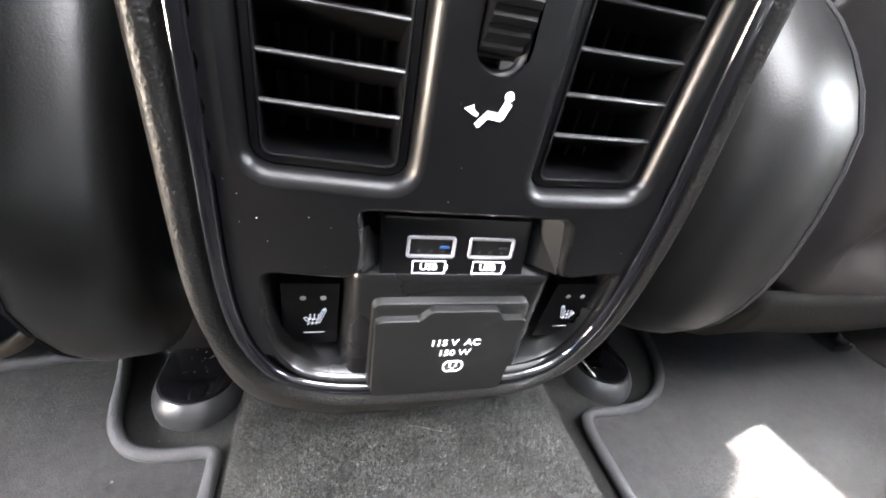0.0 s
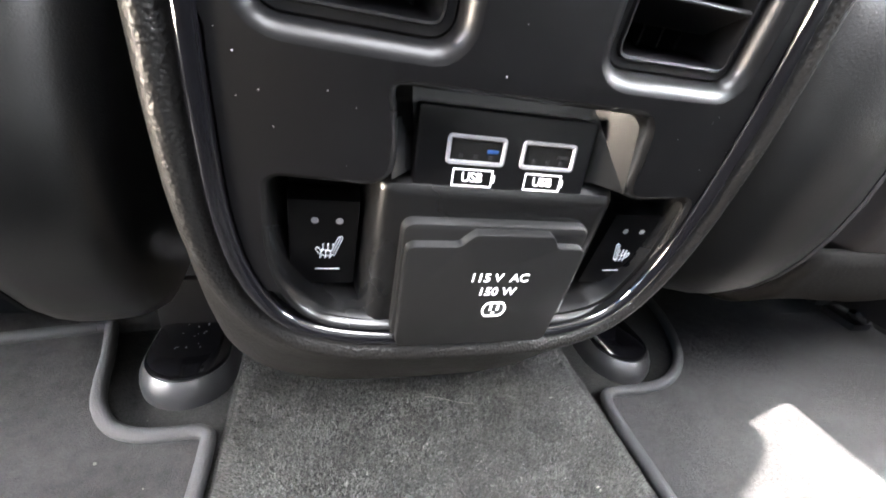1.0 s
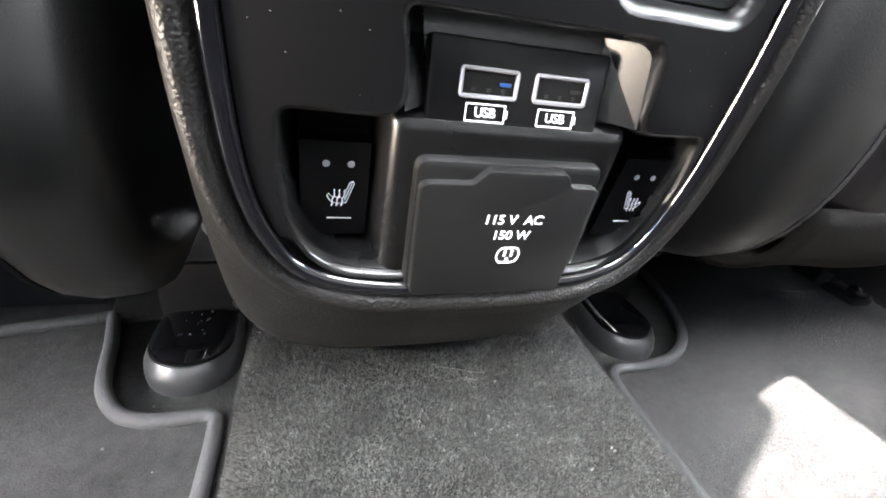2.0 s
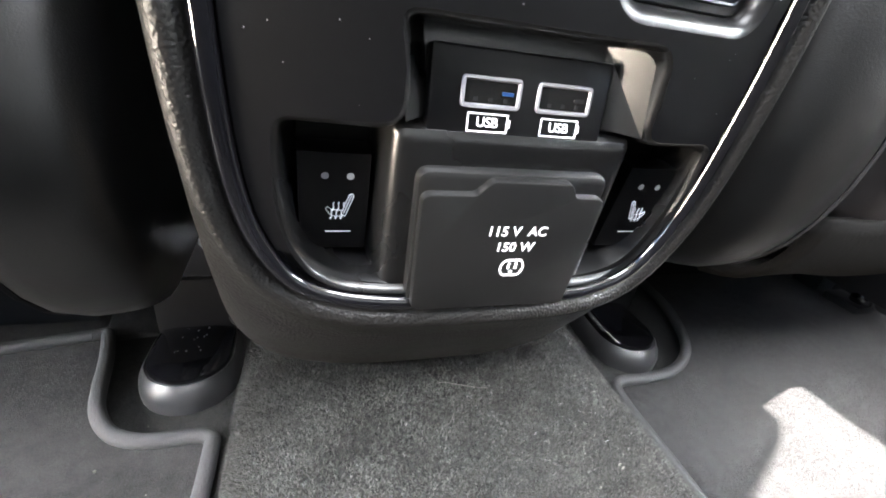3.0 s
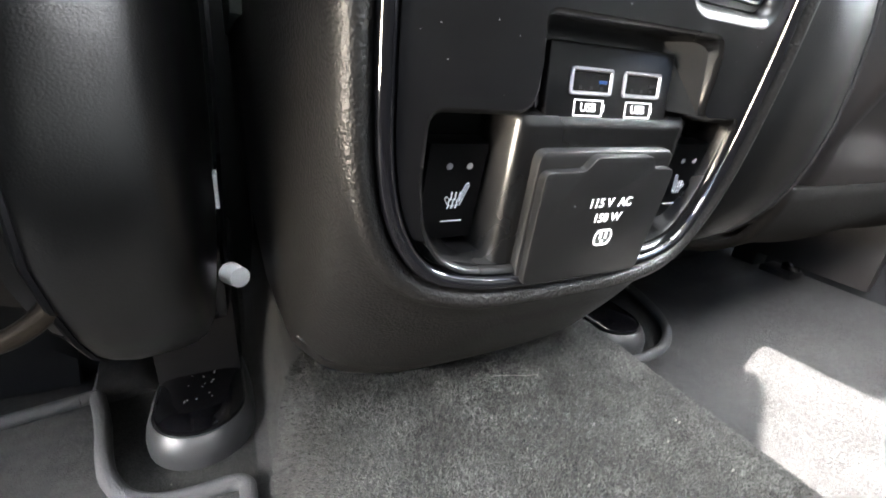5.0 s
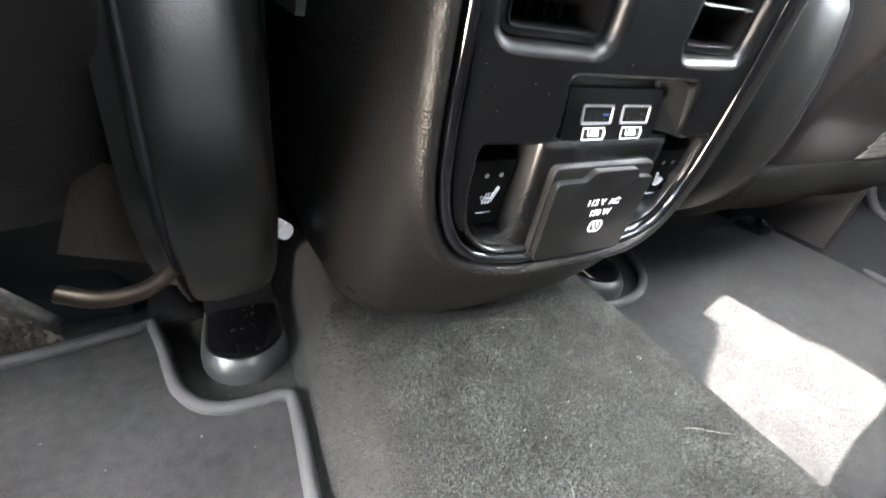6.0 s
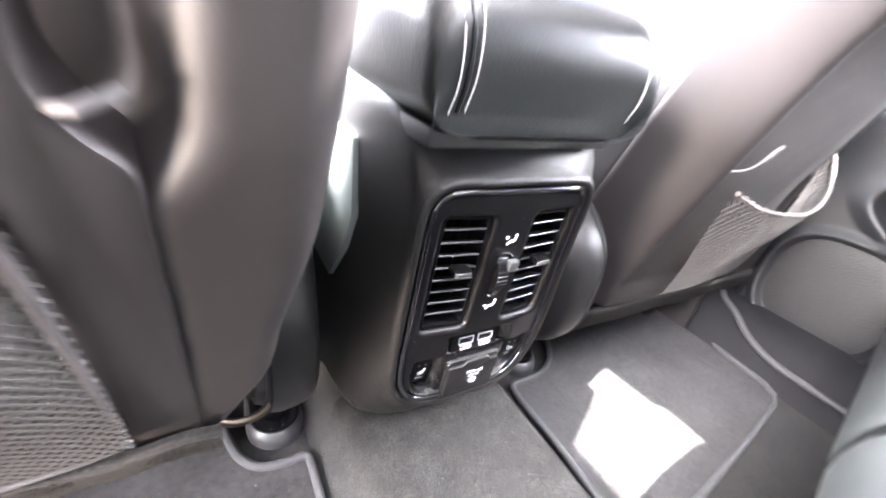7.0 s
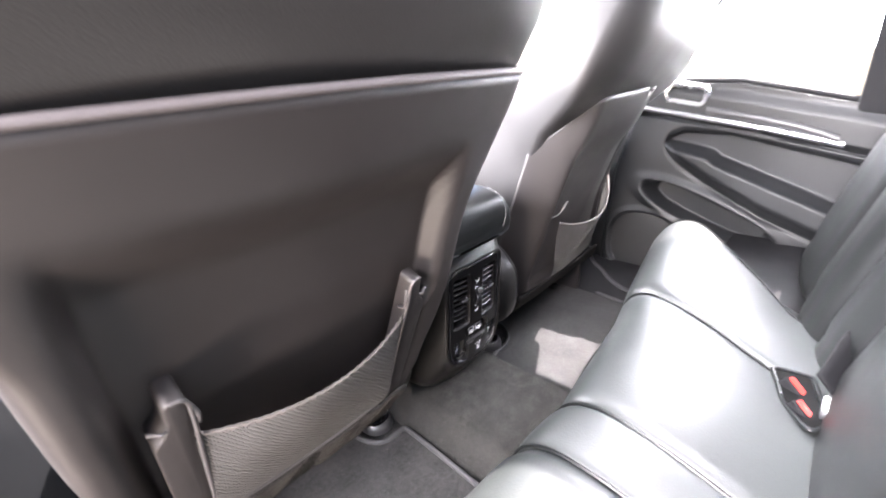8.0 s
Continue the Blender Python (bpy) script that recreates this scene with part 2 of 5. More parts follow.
def inset(pts, d):
    """2D outline moved inwards by d (outwards: minus)."""
    out, n = [], len(pts)
    for i in range(n):
        (ax, ay), (bx, by), (cx, cy) = pts[i - 1], pts[i], pts[(i + 1) % n]
        ux, uy, vx, vy = bx - ax, by - ay, cx - bx, cy - by
        lu, lv = math.hypot(ux, uy) or 1e-9, math.hypot(vx, vy) or 1e-9
        nx, ny = -(uy / lu + vy / lv), ux / lu + vx / lv
        q = math.hypot(nx, ny) or 1e-9
        nx, ny = nx / q, ny / q
        c = max(0.5, nx * -uy / lu + ny * ux / lu)
        out.append((bx + nx * d / c, by + ny * d / c))
    return out


def slab(pts, z0, z1, edge=0.0, bm=None):
    """Solid with a 2D outline, bevelled towards z1."""
    rings = [[(x, y, z0) for x, y in pts]]
    if edge:
        rings += [[(x, y, z1 - edge) for x, y in pts], [(x, y, z1 - edge * 0.3) for x, y in inset(pts, edge * 0.3)], [(x, y, z1) for x, y in inset(pts, edge)]]
    else:
        rings += [[(x, y, z1) for x, y in pts]]
    return loft(rings, bm=bm)


def box(x0, y0, z0, x1, y1, z1, edge=0.0, seg=2, bm=None):
    tmp = bmesh.new()
    bmesh.ops.create_cube(tmp, size=1)
    for v in tmp.verts:
        v.co = Vector((x0 if v.co.x < 0 else x1, y0 if v.co.y < 0 else y1, z0 if v.co.z < 0 else z1))
    if edge:
        bmesh.ops.bevel(tmp, geom=tmp.edges[:], offset=edge, segments=seg, affect="EDGES", profile=0.7)
    if bm is None:
        return tmp
    me = bpy.data.meshes.new("tmp")
    tmp.to_mesh(me)
    tmp.free()
    bm.from_mesh(me)
    bpy.data.meshes.remove(me)
    return bm


def tube(points, r, n=8, bm=None, flat=1.0, ends=True):
    """Round bar along points; r may be one number or one a point."""
    pts = [Vector(p) for p in points]
    rs = r if isinstance(r, (list, tuple)) else [r] * len(pts)
    rings, side = [], None
    for i, p in enumerate(pts):
        d = (pts[min(i + 1, len(pts) - 1)] - pts[max(i - 1, 0)]).normalized()
        if side is None:
            side = d.orthogonal().normalized()
        side = (side - d * side.dot(d)).normalized()
        up = d.cross(side)
        rings.append([p + (side * math.cos(a) + up * math.sin(a) * flat) * rs[i] for a in (2 * math.pi * k / n for k in range(n))])
    return loft(rings, cap=ends, bm=bm)


def spline(points, n=8):
    """Smooth line through points."""
    P = [Vector(p) for p in points]
    P = [2 * P[0] - P[1]] + P + [2 * P[-1] - P[-2]]
    out = []
    for i in range(1, len(P) - 2):
        a, b, c, d = P[i - 1 : i + 3]
        for k in range(n):
            t = k / n
            out.append(0.5 * (2 * b + (c - a) * t + (2 * a - 5 * b + 4 * c - d) * t * t + (3 * b - a - 3 * c + d) * t**3))
    return out + [P[-2]]


def step(a, b, v):
    t = min(1, max(0, (v - a) / (b - a)))
    return t * t * (3 - 2 * t)


def sheet(fn, nu, nv, bm=None):
    """Open surface fn(u, v), u and v from 0 to 1."""
    return loft([[fn(i / nu, j / nv) for i in range(nu + 1)] for j in range(nv + 1)], closed=False, bm=bm)


def thick(ob, t, offset=-1):
    mod = ob.modifiers.new("thickness", "SOLIDIFY")
    mod.thickness, mod.offset = t, offset
    return ob


def lettering(name, text, size, m, material, parent, depth=0.00012, bold=0.020):
    cu = bpy.data.curves.new(name, "FONT")
    cu.body, cu.size, cu.align_x, cu.align_y, cu.extrude = text, size, "CENTER", "CENTER", depth
    cu.offset = size * bold
    tmp = new("tmp", cu)
    bpy.context.view_layer.update()
    me = bpy.data.meshes.new_from_object(tmp.evaluated_get(bpy.context.evaluated_depsgraph_get()))
    bpy.data.objects.remove(tmp)
    bpy.data.curves.remove(cu)
    me.materials.clear()
    me.materials.append(material)
    ob = new(name, me)
    ob.parent = parent
    ob.matrix_local = m
    return ob


# ---- structure: floor, tunnel, sills, roof, sides ----
floor = tagged(link("floor", box(-0.80, -1.25, -0.05, 0.80, 1.3, -0.006), CARPET), "dark grey carpeted car floor under the mats", "floor", kind="structure")

HUMP = [(-0.104, -0.006), (-0.096, 0.004), (-0.092, 0.025), (-0.088, 0.055), (-0.083, 0.076), (-0.075, 0.085), (-0.055, 0.089), (-0.02, 0.090), (0.03, 0.090), (0.075, 0.089), (0.092, 0.087), (0.1005, 0.080), (0.107, 0.066), (0.125, 0.035), (0.142, 0.012), (0.155, -0.006)]


def hump_ring(y):
    return [(x + 0.0008 * noise.noise((x * 30, y * 20, 0)), y, z + 0.0012 * noise.noise((x * 25, y * 25, 3)) * (z > 0.02)) for x, z in HUMP]


tunnel = link("tunnel_carpet", loft([hump_ring(-1.2 + 1.9 * k / 60) for k in range(61)]), CARPET, smooth=80)
tagged(tunnel, "raised centre tunnel covered in flecked grey carpet", "carpet", kind="structure")

for s, nm in ((-1, "sill_left"), (1, "sill_right")):
    ring = [(s * 0.60, -0.006), (s * 0.625, 0.03), (s * 0.65, 0.055), (s * 0.70, 0.062), (s * 0.76, 0.06), (s * 0.78, 0.03), (s * 0.78, -0.05), (s * 0.62, -0.05)]
    tagged(link(nm, loft([[(x, y, z) for x, z in ring] for y in (-0.6, -0.2, 0.2, 0.7)]), RUBBER), "matt black door sill trim", "sill", kind="structure")

# the unseen lining is left open below the added overhead fill lamp
roof = bmesh.new()
for x0, y0, x1, y1 in ((-0.72, -1.2, 0.72, -0.70), (-0.72, 0.06, 0.72, 0.85), (-0.72, -0.70, -0.30, 0.06), (0.30, -0.70, 0.72, 0.06)):
    box(x0, y0, 1.12, x1, y1, 1.15, bm=roof)
tagged(link("ceiling", roof, HEAD, smooth=0), "pale cloth roof lining, cut open for the overhead fill lamp", "ceiling", kind="structure")
tagged(link("wall_rear", box(-0.8, -1.29, -0.05, 0.8, -1.25, 0.75), SHELL), "dark rear bulkhead behind the bench", "wall", kind="structure")
tagged(link("wall_left", box(-0.84, 0.05, -0.05, -0.80, 1.3, 0.56), DOOR), "black inside of the closed front door", "wall", kind="structure")
tagged(link("wall_left_rear", box(-0.84, -1.25, -0.05, -0.80, -0.62, 0.62), DOOR), "black rear quarter trim", "wall", kind="structure")
tagged(link("wall_right_front", box(0.775, 0.18, -0.05, 0.82, 1.3, 0.56), DOOR), "black inside of the closed front door", "wall", kind="structure")
tagged(link("wall_right_rear", box(0.775, -1.25, -0.05, 0.82, -0.60, 0.62), DOOR), "black rear quarter trim", "wall", kind="structure")
tagged(link("wall_front", box(-0.8, 1.3, -0.05, 0.8, 1.34, 0.6), DOOR), "black bulkhead under the dashboard", "wall", kind="structure")
for s, nm in ((-1, "pillar_left"), (1, "pillar_right")):
    ring = [(0.0, -0.055), (0.05, -0.05), (0.06, 0.0), (0.05, 0.05), (0.0, 0.055)]
    pil = link(nm, loft([[(s * (0.72 + a * 0.9 - 0.10 * max(0, z - 0.5)), 0.10 + b - 0.05 * z, z) for a, b in ring] for z in ((0.0, 0.3, 0.5, 0.8, 1.12) if s < 0 else (0.50, 0.65, 0.8, 1.12))]), DOOR)
    tagged(pil, "dark plastic centre pillar beside the front seat", "pillar", kind="structure")


def tufts(name, n, place, height, width, material, parent, seed):
    """Short leaning carpet fibres: one small blade each, joined."""
    rng = np.random.default_rng(seed)
    pts, nor = place(rng, n)
    n = len(pts)
    ang = rng.uniform(0, 2 * np.pi, n)
    lean = rng.normal(0, 0.45, (n, 2))
    h = height * rng.uniform(0.55, 1.25, n)
    w = width * rng.uniform(0.7, 1.3, n)
    side = np.stack([np.cos(ang), np.sin(ang), np.zeros(n)], 1) * w[:, None]
    across = np.stack([-np.sin(ang), np.cos(ang), np.zeros(n)], 1) * w[:, None] * 0.6
    tip = nor * h[:, None] + np.concatenate([lean, np.zeros((n, 1))], 1) * h[:, None]
    v = np.stack([pts - side, pts + side * 0.6 - across, pts + side * 0.4 + across, pts + tip], 1).reshape(-1, 3)
    base = np.arange(n)[:, None] * 4
    f = (base[:, None, :] + np.array([[0, 1, 3], [1, 2, 3], [2, 0, 3]])[None]).reshape(-1, 3)
    me = bpy.data.meshes.new(name)
    me.from_pydata(v.tolist(), [], f.tolist())
    me.materials.append(material)
    ob = new(name, me)
    ob.parent = parent
    return tagged(ob, kind="stuff")


hx, hz = np.array([p[0] for p in HUMP]), np.array([p[1] for p in HUMP])


def on_hump(rng, n):
    x, y = rng.uniform(-0.097, 0.145, n), rng.uniform(-0.20, 0.10, n) 
    z = np.interp(x, hx, hz)
    dz = (np.interp(x + 0.002, hx, hz) - np.interp(x - 0.002, hx, hz)) / 0.004
    nor = np.stack([-dz, np.zeros(n), np.ones(n)], 1)
    return np.stack([x, y, z], 1), nor / np.linalg.norm(nor, axis=1)[:, None]


tufts("pile", 210000, on_hump, 0.0014, 0.00030, TUFT, tunnel, 3)

# ---- floor mats ----
def mat_mesh(outline, z0, z1):
    pts = [p for p in outline]
    bm = bmesh.new()
    vs = [bm.verts.new((x, y, z1)) for x, y in pts]
    f = bm.faces.new(vs)
    r = bmesh.ops.extrude_face_region(bm, geom=[f])
    for v in r["geom"]:
        if isinstance(v, bmesh.types.BMVert):
            v.co.z = z0
    return bm


def smooth_outline(pts, n=6):
    out = []
    for p in spline([(x, y, 0) for x, y in pts], n):
        out.append((p.x, p.y))
    return out


NOTCH_L = [(-0.207, 0.206), (-0.200, 0.2075), (-0.1965, 0.202), (-0.189, 0.175), (-0.184, 0.150), (-0.178, 0.130), (-0.166, 0.113), (-0.150, 0.105), (-0.130, 0.1035), (-0.117, 0.104), (-0.110, 0.100), (-0.109, 0.092), (-0.109, 0.066), (-0.111, 0.0), (-0.114, -0.08), (-0.118, -0.16), (-0.12, -0.19)]
NOTCH_R = [(0.325, 0.40), (0.322, 0.30), (0.316, 0.22), (0.305, 0.179), (0.289, 0.147), (0.270, 0.126), (0.245, 0.112), (0.217, 0.107), (0.195, 0.107), (0.183, 0.105), (0.177, 0.096), (0.175, 0.075), (0.175, 0.04), (0.174, 0.0), (0.170, -0.06), (0.164, -0.115), (0.166, -0.128)]


def floor_mat(name, edge, far, label):
    line = smooth_outline(edge, 4)
    t = thing(name, label, "floor mat", group="rear floor mats")
    x_far = far[0][0]
    outline = line + far
    part("pile_surface", mat_mesh(outline, -0.005, 0.001), MAT, t, smooth=0)
    closed = [(x, y, 0.0035) for x, y in outline] + [(outline[0][0], outline[0][1], 0.0035)]
    xs, ys = [p[0] for p in outline], [p[1] for p in outline]

    def on_mat(rng, n):
        x, y = rng.uniform(max(min(xs), -0.42), min(max(xs), 0.60), n), rng.uniform(min(ys), 0.20, n)
        keep, j = np.zeros(n, bool), len(xs) - 1
        for i in range(len(xs)):
            if ys[i] != ys[j]:
                cross = ((ys[i] > y) != (ys[j] > y)) & (x < (xs[j] - xs[i]) * (y - ys[i]) / (ys[j] - ys[i]) + xs[i])
                keep ^= cross
            j = i
        x, y = x[keep], y[keep]
        return np.stack([x, y, np.full(len(x), 0.001)], 1), np.tile([0.0, 0.0, 1.0], (len(x), 1))

    tufts("fibre", 60000, on_mat, 0.0006, 0.00028, MAT_TUFT, t, 5)
    part("binding", tube(closed, 0.0046, 14), PIPING, t, "raised corded grey edge binding")
    return t


floor_mat("floor_mat", NOTCH_L, [(-0.14, -0.205), (-0.30, -0.21), (-0.50, -0.205), (-0.58, -0.19), (-0.60, -0.15), (-0.62, 0.1), (-0.62, 0.185), (-0.60, 0.192), (-0.4, 0.190), (-0.27, 0.195)], "dark grey carpet mat notched round the seat rail")
floor_mat("floor_mat", NOTCH_R, [(0.18, -0.134), (0.30, -0.120), (0.45, -0.098), (0.56, -0.078), (0.585, -0.066), (0.597, -0.045), (0.605, 0.02), (0.63, 0.14), (0.64, 0.40), (0.48, 0.41)], "dark grey carpet mat with sunlight falling on it")


# ---- seat rail end caps ----
def rail_cap(x, y):
    t = thing("seat_rail_cover", "rounded grey seat rail cover with a gloss black top", "rail cover", pose(x, y, 0), "seat rail covers")

    def oval(rx, ry0, ry1, z, dy=0.0):
        out = []
        for k in range(28):
            a = 2 * math.pi * k / 28
            c, s = math.cos(a), math.sin(a)
            out.append((rx * c, (ry1 if s > 0 else ry0) * s + dy, z))
        return out

    part("skirt", loft([oval(0.032, 0.035, 0.10, -0.006), oval(0.032, 0.035, 0.10, 0.001), oval(0.031, 0.0335, 0.10, 0.006), oval(0.029, 0.030, 0.10, 0.0105), oval(0.0275, 0.0275, 0.10, 0.0125), oval(0.0265, 0.026, 0.10, 0.0115)]), CAP, t, "satin grey plastic rim")
    part("top", loft([oval(0.0262, 0.0255, 0.10, 0.009), oval(0.0255, 0.0245, 0.10, 0.0150), oval(0.0225, 0.0195, 0.10, 0.0175), oval(0.015, 0.0115, 0.09, 0.0190)]), GLOSS, t, "gloss black cap")
    return t


rail_cap(-0.1335, 0.164)
rail_cap(0.222, 0.155)
rng_spot = random.Random(4)
spots = bmesh.new()
for k in range(16):
    x, y, r = -0.1335 + rng_spot.uniform(-0.012, 0.010), 0.172 + rng_spot.uniform(-0.012, 0.022), rng_spot.uniform(0.0002, 0.00045)
    box(x - r, y - r * 1.3, 0.0187, x + r, y + r * 1.3, 0.0193, 0.0001, 1, bm=spots)
tagged(link("grit", spots, LED, smooth=0), "pale grit on the gloss rail cover", "grit", kind="stuff")


# ---- centre console ----
TILT_PANEL = 6.67
console = thing("center_console", "black plastic console rear with vents, heater switches and sockets", "console")
face = Matrix.Translation((0, -0.0054, 0.2)) @ Matrix(((1, 0, 0, 0), (0, -math.sin(radians(TILT_PANEL)), -math.cos(radians(TILT_PANEL)), 0), (0, math.cos(radians(TILT_PANEL)), -math.sin(radians(TILT_PANEL)), 0), (0, 0, 0, 1)))
# local frame of the rear face: x right, y up along it, z out towards the rear seats


def on_face(name, bm, material, parent, label="", smooth=40):
    ob = part(name, skew(bm, name in ("body", "frame", "frame_gap")), material, parent, label, smooth)
    if parent is console:
        ob.matrix_local = face
    return ob


def skew(bm, outer=False):
    """Fits the fascia to the camera's view: a few millimetres towards the driver, more so at its top, flanks falling
    back a little.
    """
    for v in bm.verts:
        y = v.co.y
        v.co.x -= 0.0042 if outer else 0.0012 + 0.0044 * step(0.030, 0.048, y)
        v.co.x -= 0.014 * max(0.0, y - 0.05)
        if outer and v.co.x > 0:
            v.co.x -= 0.005 * step(0.03, 0.11, y)
        v.co.z -= 0.005 * step(0.026, 0.072, abs(v.co.x + 0.004))
    return bm


half = [(0.0, 0.1665), (0.030, 0.1662), (0.047, 0.1652), (0.0565, 0.1625), (0.0628, 0.1565), (0.0655, 0.1475), (0.0662, 0.130), (0.0664, 0.100), (0.0665, 0.070), (0.0666, 0.045), (0.0664, 0.025), (0.0655, 0.008), (0.0632, -0.006), (0.0592, -0.0165), (0.0540, -0.0240), (0.0468, -0.0287), (0.036, -0.0312), (0.020, -0.0325), (0.0, -0.033)]
right_side = smooth_outline(half, 3)
OUTLINE = [(-x, y) for x, y in right_side[1:-1]] + [(x, y) for x, y in right_side[::-1]]
if sum(a[0] * b[1] - b[0] * a[1] for a, b in zip(OUTLINE, OUTLINE[1:] + OUTLINE[:1])) < 0:
    OUTLINE = OUTLINE[::-1]


def ring_at(d, w):
    return [(x, y, w) for x, y in inset(OUTLINE, d)]


# grained surround and body
def body_ring(dx, top, bottom, w):
    """The outline widened to the body's section."""
    out = []
    for x, y in OUTLINE:
        k = step(0.02, 0.16, y)
        sx = 1 + dx / 0.0665
        out.append((x * sx, y + top * k - bottom * (1 - step(-0.012, 0.072, y)), w))
    return out


rings = [ring_at(0.0015, -0.004), ring_at(-0.0008, 0.0006), ring_at(-0.0030, 0.0024), ring_at(-0.0048, 0.0022), ring_at(-0.0068, 0.0002), ring_at(-0.0082, -0.0046)]
rings += [body_ring(0.0092, 0.020, 0.0225, -0.011), body_ring(0.0104, 0.028, 0.0365, -0.018), body_ring(0.0122, 0.036, 0.0570, -0.030), body_ring(0.0150, 0.041, 0.0780, -0.048), body_ring(0.0175, 0.043, 0.0900, -0.068), body_ring(0.020, 0.045, 0.112, -0.14), body_ring(0.021, 0.05, 0.13, -0.30), body_ring(0.021, 0.09, 0.17, -0.62)]
on_face("body", loft(rings, cap=False), GRAIN, console, "pebble-grained black plastic housing", 60)

# pale slabs painting the light on the console flanks, outlined from the camera's view
for sgn in (-1, 1):
    flank = [(0.056, 0.372), (0.050, 0.318), (0.066, 0.284), (0.100, 0.240), (0.43, 0.240), (0.43, 0.372)]
    bm = slab(flank, 0.084 if sgn < 0 else 0.078, 0.0937 if sgn < 0 else 0.0867, 0.0006)
    for v in bm.verts:
        v.co = Vector((sgn * v.co.z, v.co.x, v.co.y))
    bmesh.ops.recalc_face_normals(bm, faces=bm.faces)
    part("side_panel", bm, FLANK_LIGHT, console, "pale slab painted as the light on the console flank")

# gloss black frame
fr = [ring_at(0.0006, -0.0025), ring_at(0.0006, 0.0008), ring_at(0.0010, 0.0015), ring_at(0.0018, 0.0020), ring_at(0.0030, 0.0019), ring_at(0.0042, 0.0010), ring_at(0.0047, 0.0002), ring_at(0.0048, -0.0025)]
on_face("frame", loft(fr, cap=False), GLOSS, console, "gloss black frame line", 60)
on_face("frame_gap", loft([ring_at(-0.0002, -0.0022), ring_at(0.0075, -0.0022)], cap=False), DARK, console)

# satin panel with openings
VENT = (0.0128, 0.0445, 0.0565, 0.1490)
POCKET = (0.0310, -0.0255, 0.0560, 0.0195)
USBWELL = (-0.0310, 0.0150, 0.0310, 0.0415)
SLOT = (-0.0062, 0.0760, 0.0062, 0.1150)


def hole(r, rad, mirror=False, n=5):
    p = rrect(*r, rad, n)
    return [(-x, y) for x, y in p] if mirror else p


pocket_pts = [(0.0300, 0.0190), (0.0300, -0.0262), (0.0430, -0.0252), (0.0500, -0.0212), (0.0550, -0.0130), (0.0572, 0.0), (0.0565, 0.0190)]


def rounded(poly, r, n=4):
    out, m = [], len(poly)
    for i in range(m):
        p, q, s = Vector(poly[i - 1]), Vector(poly[i]), Vector(poly[(i + 1) % m])
        a, b = (p - q), (s - q)
        d = min(r, a.length * 0.45, b.length * 0.45)
        a, b = q + a.normalized() * d, q + b.normalized() * d
        for k in range(n + 1):
            t = k / n
            v = a * (1 - t) ** 2 + q * 2 * t * (1 - t) + b * t * t
            out.append((v.x, v.y))
    return out


pocket_r = rounded(pocket_pts[::-1], 0.005)
if sum(a[0] * b[1] - b[0] * a[1] for a, b in zip(pocket_r, pocket_r[1:] + pocket_r[:1])) < 0:
    pocket_r = pocket_r[::-1]
pocket_l = [(-x, y) for x, y in pocket_r][::-1]
vent_r = hole(VENT, 0.0085)
vent_l = [(-x, y) for x, y in vent_r][::-1]
right_run = [(0.0310, 0.0415), (0.0310, 0.0197), (0.0570, 0.0190), (0.0574, 0.0), (0.0552, -0.0130), (0.0502, -0.0212), (0.0430, -0.0254), (0.0300, -0.0266)]
opening = rounded([(-x, y) for x, y in right_run] + right_run[::-1], 0.0050, 5)
slot = hole(SLOT, 0.0058)
holes = [vent_r, vent_l, opening, slot]
bm = bmesh.new()
edges = []
PANEL_EDGE = inset(OUTLINE, 0.0054)
for loop in [PANEL_EDGE] + holes:
    vs = [bm.verts.new((x, y, 0.0)) for x, y in loop]
    edges += [bm.edges.new((vs[i - 1], vs[i])) for i in range(len(vs))]
bmesh.ops.triangle_fill(bm, use_beauty=True, use_dissolve=False, edges=edges)


def inside(p, poly):
    x, y, c = p[0], p[1], False
    for (ax, ay), (bx, by) in zip(poly, poly[1:] + poly[:1]):
        if (ay > y) != (by > y) and x < (bx - ax) * (y - ay) / (by - ay) + ax:
            c = not c
    return c


bad = [f for f in bm.faces if any(inside(f.calc_center_median(), h) for h in holes)]
bmesh.ops.delete(bm, geom=bad, context="FACES")
loft([[(x, y, w) for x, y in inset(OUTLINE, d)] for d, w in ((0.0054, 0.0), (0.0053, -0.0021))], cap=False, bm=bm)
bmesh.ops.remove_doubles(bm, verts=bm.verts, dist=0.00002)
for _ in range(2):
    bmesh.ops.subdivide_edges(bm, edges=[e for e in bm.edges if e.calc_length() > 0.007], cuts=1, use_grid_fill=False)
bmesh.ops.triangulate(bm, faces=[f for f in bm.faces if len(f.verts) > 3])
for v in bm.verts:
    if min((v.co.x - x) ** 2 + (v.co.y - y) ** 2 for x, y in PANEL_EDGE) < 1e-7:
        v.co.x -= 0.0030 - 0.0044 * step(0.030, 0.048, v.co.y) + (0.005 * step(0.03, 0.11, v.co.y) if v.co.x > 0 else 0)
panel = on_face("panel", bm, PANEL, console, "satin black fascia", 30)


def dish(loop, steps):
    return loft([[(x, y, w) for x, y in inset(loop, d)] for d, w in steps], cap=False)


# rounded lips round the openings
LIP = [(-0.0001, 0.0), (0.0006, -0.0003), (0.0014, -0.0012), (0.0019, -0.0026), (0.0021, -0.0060)]


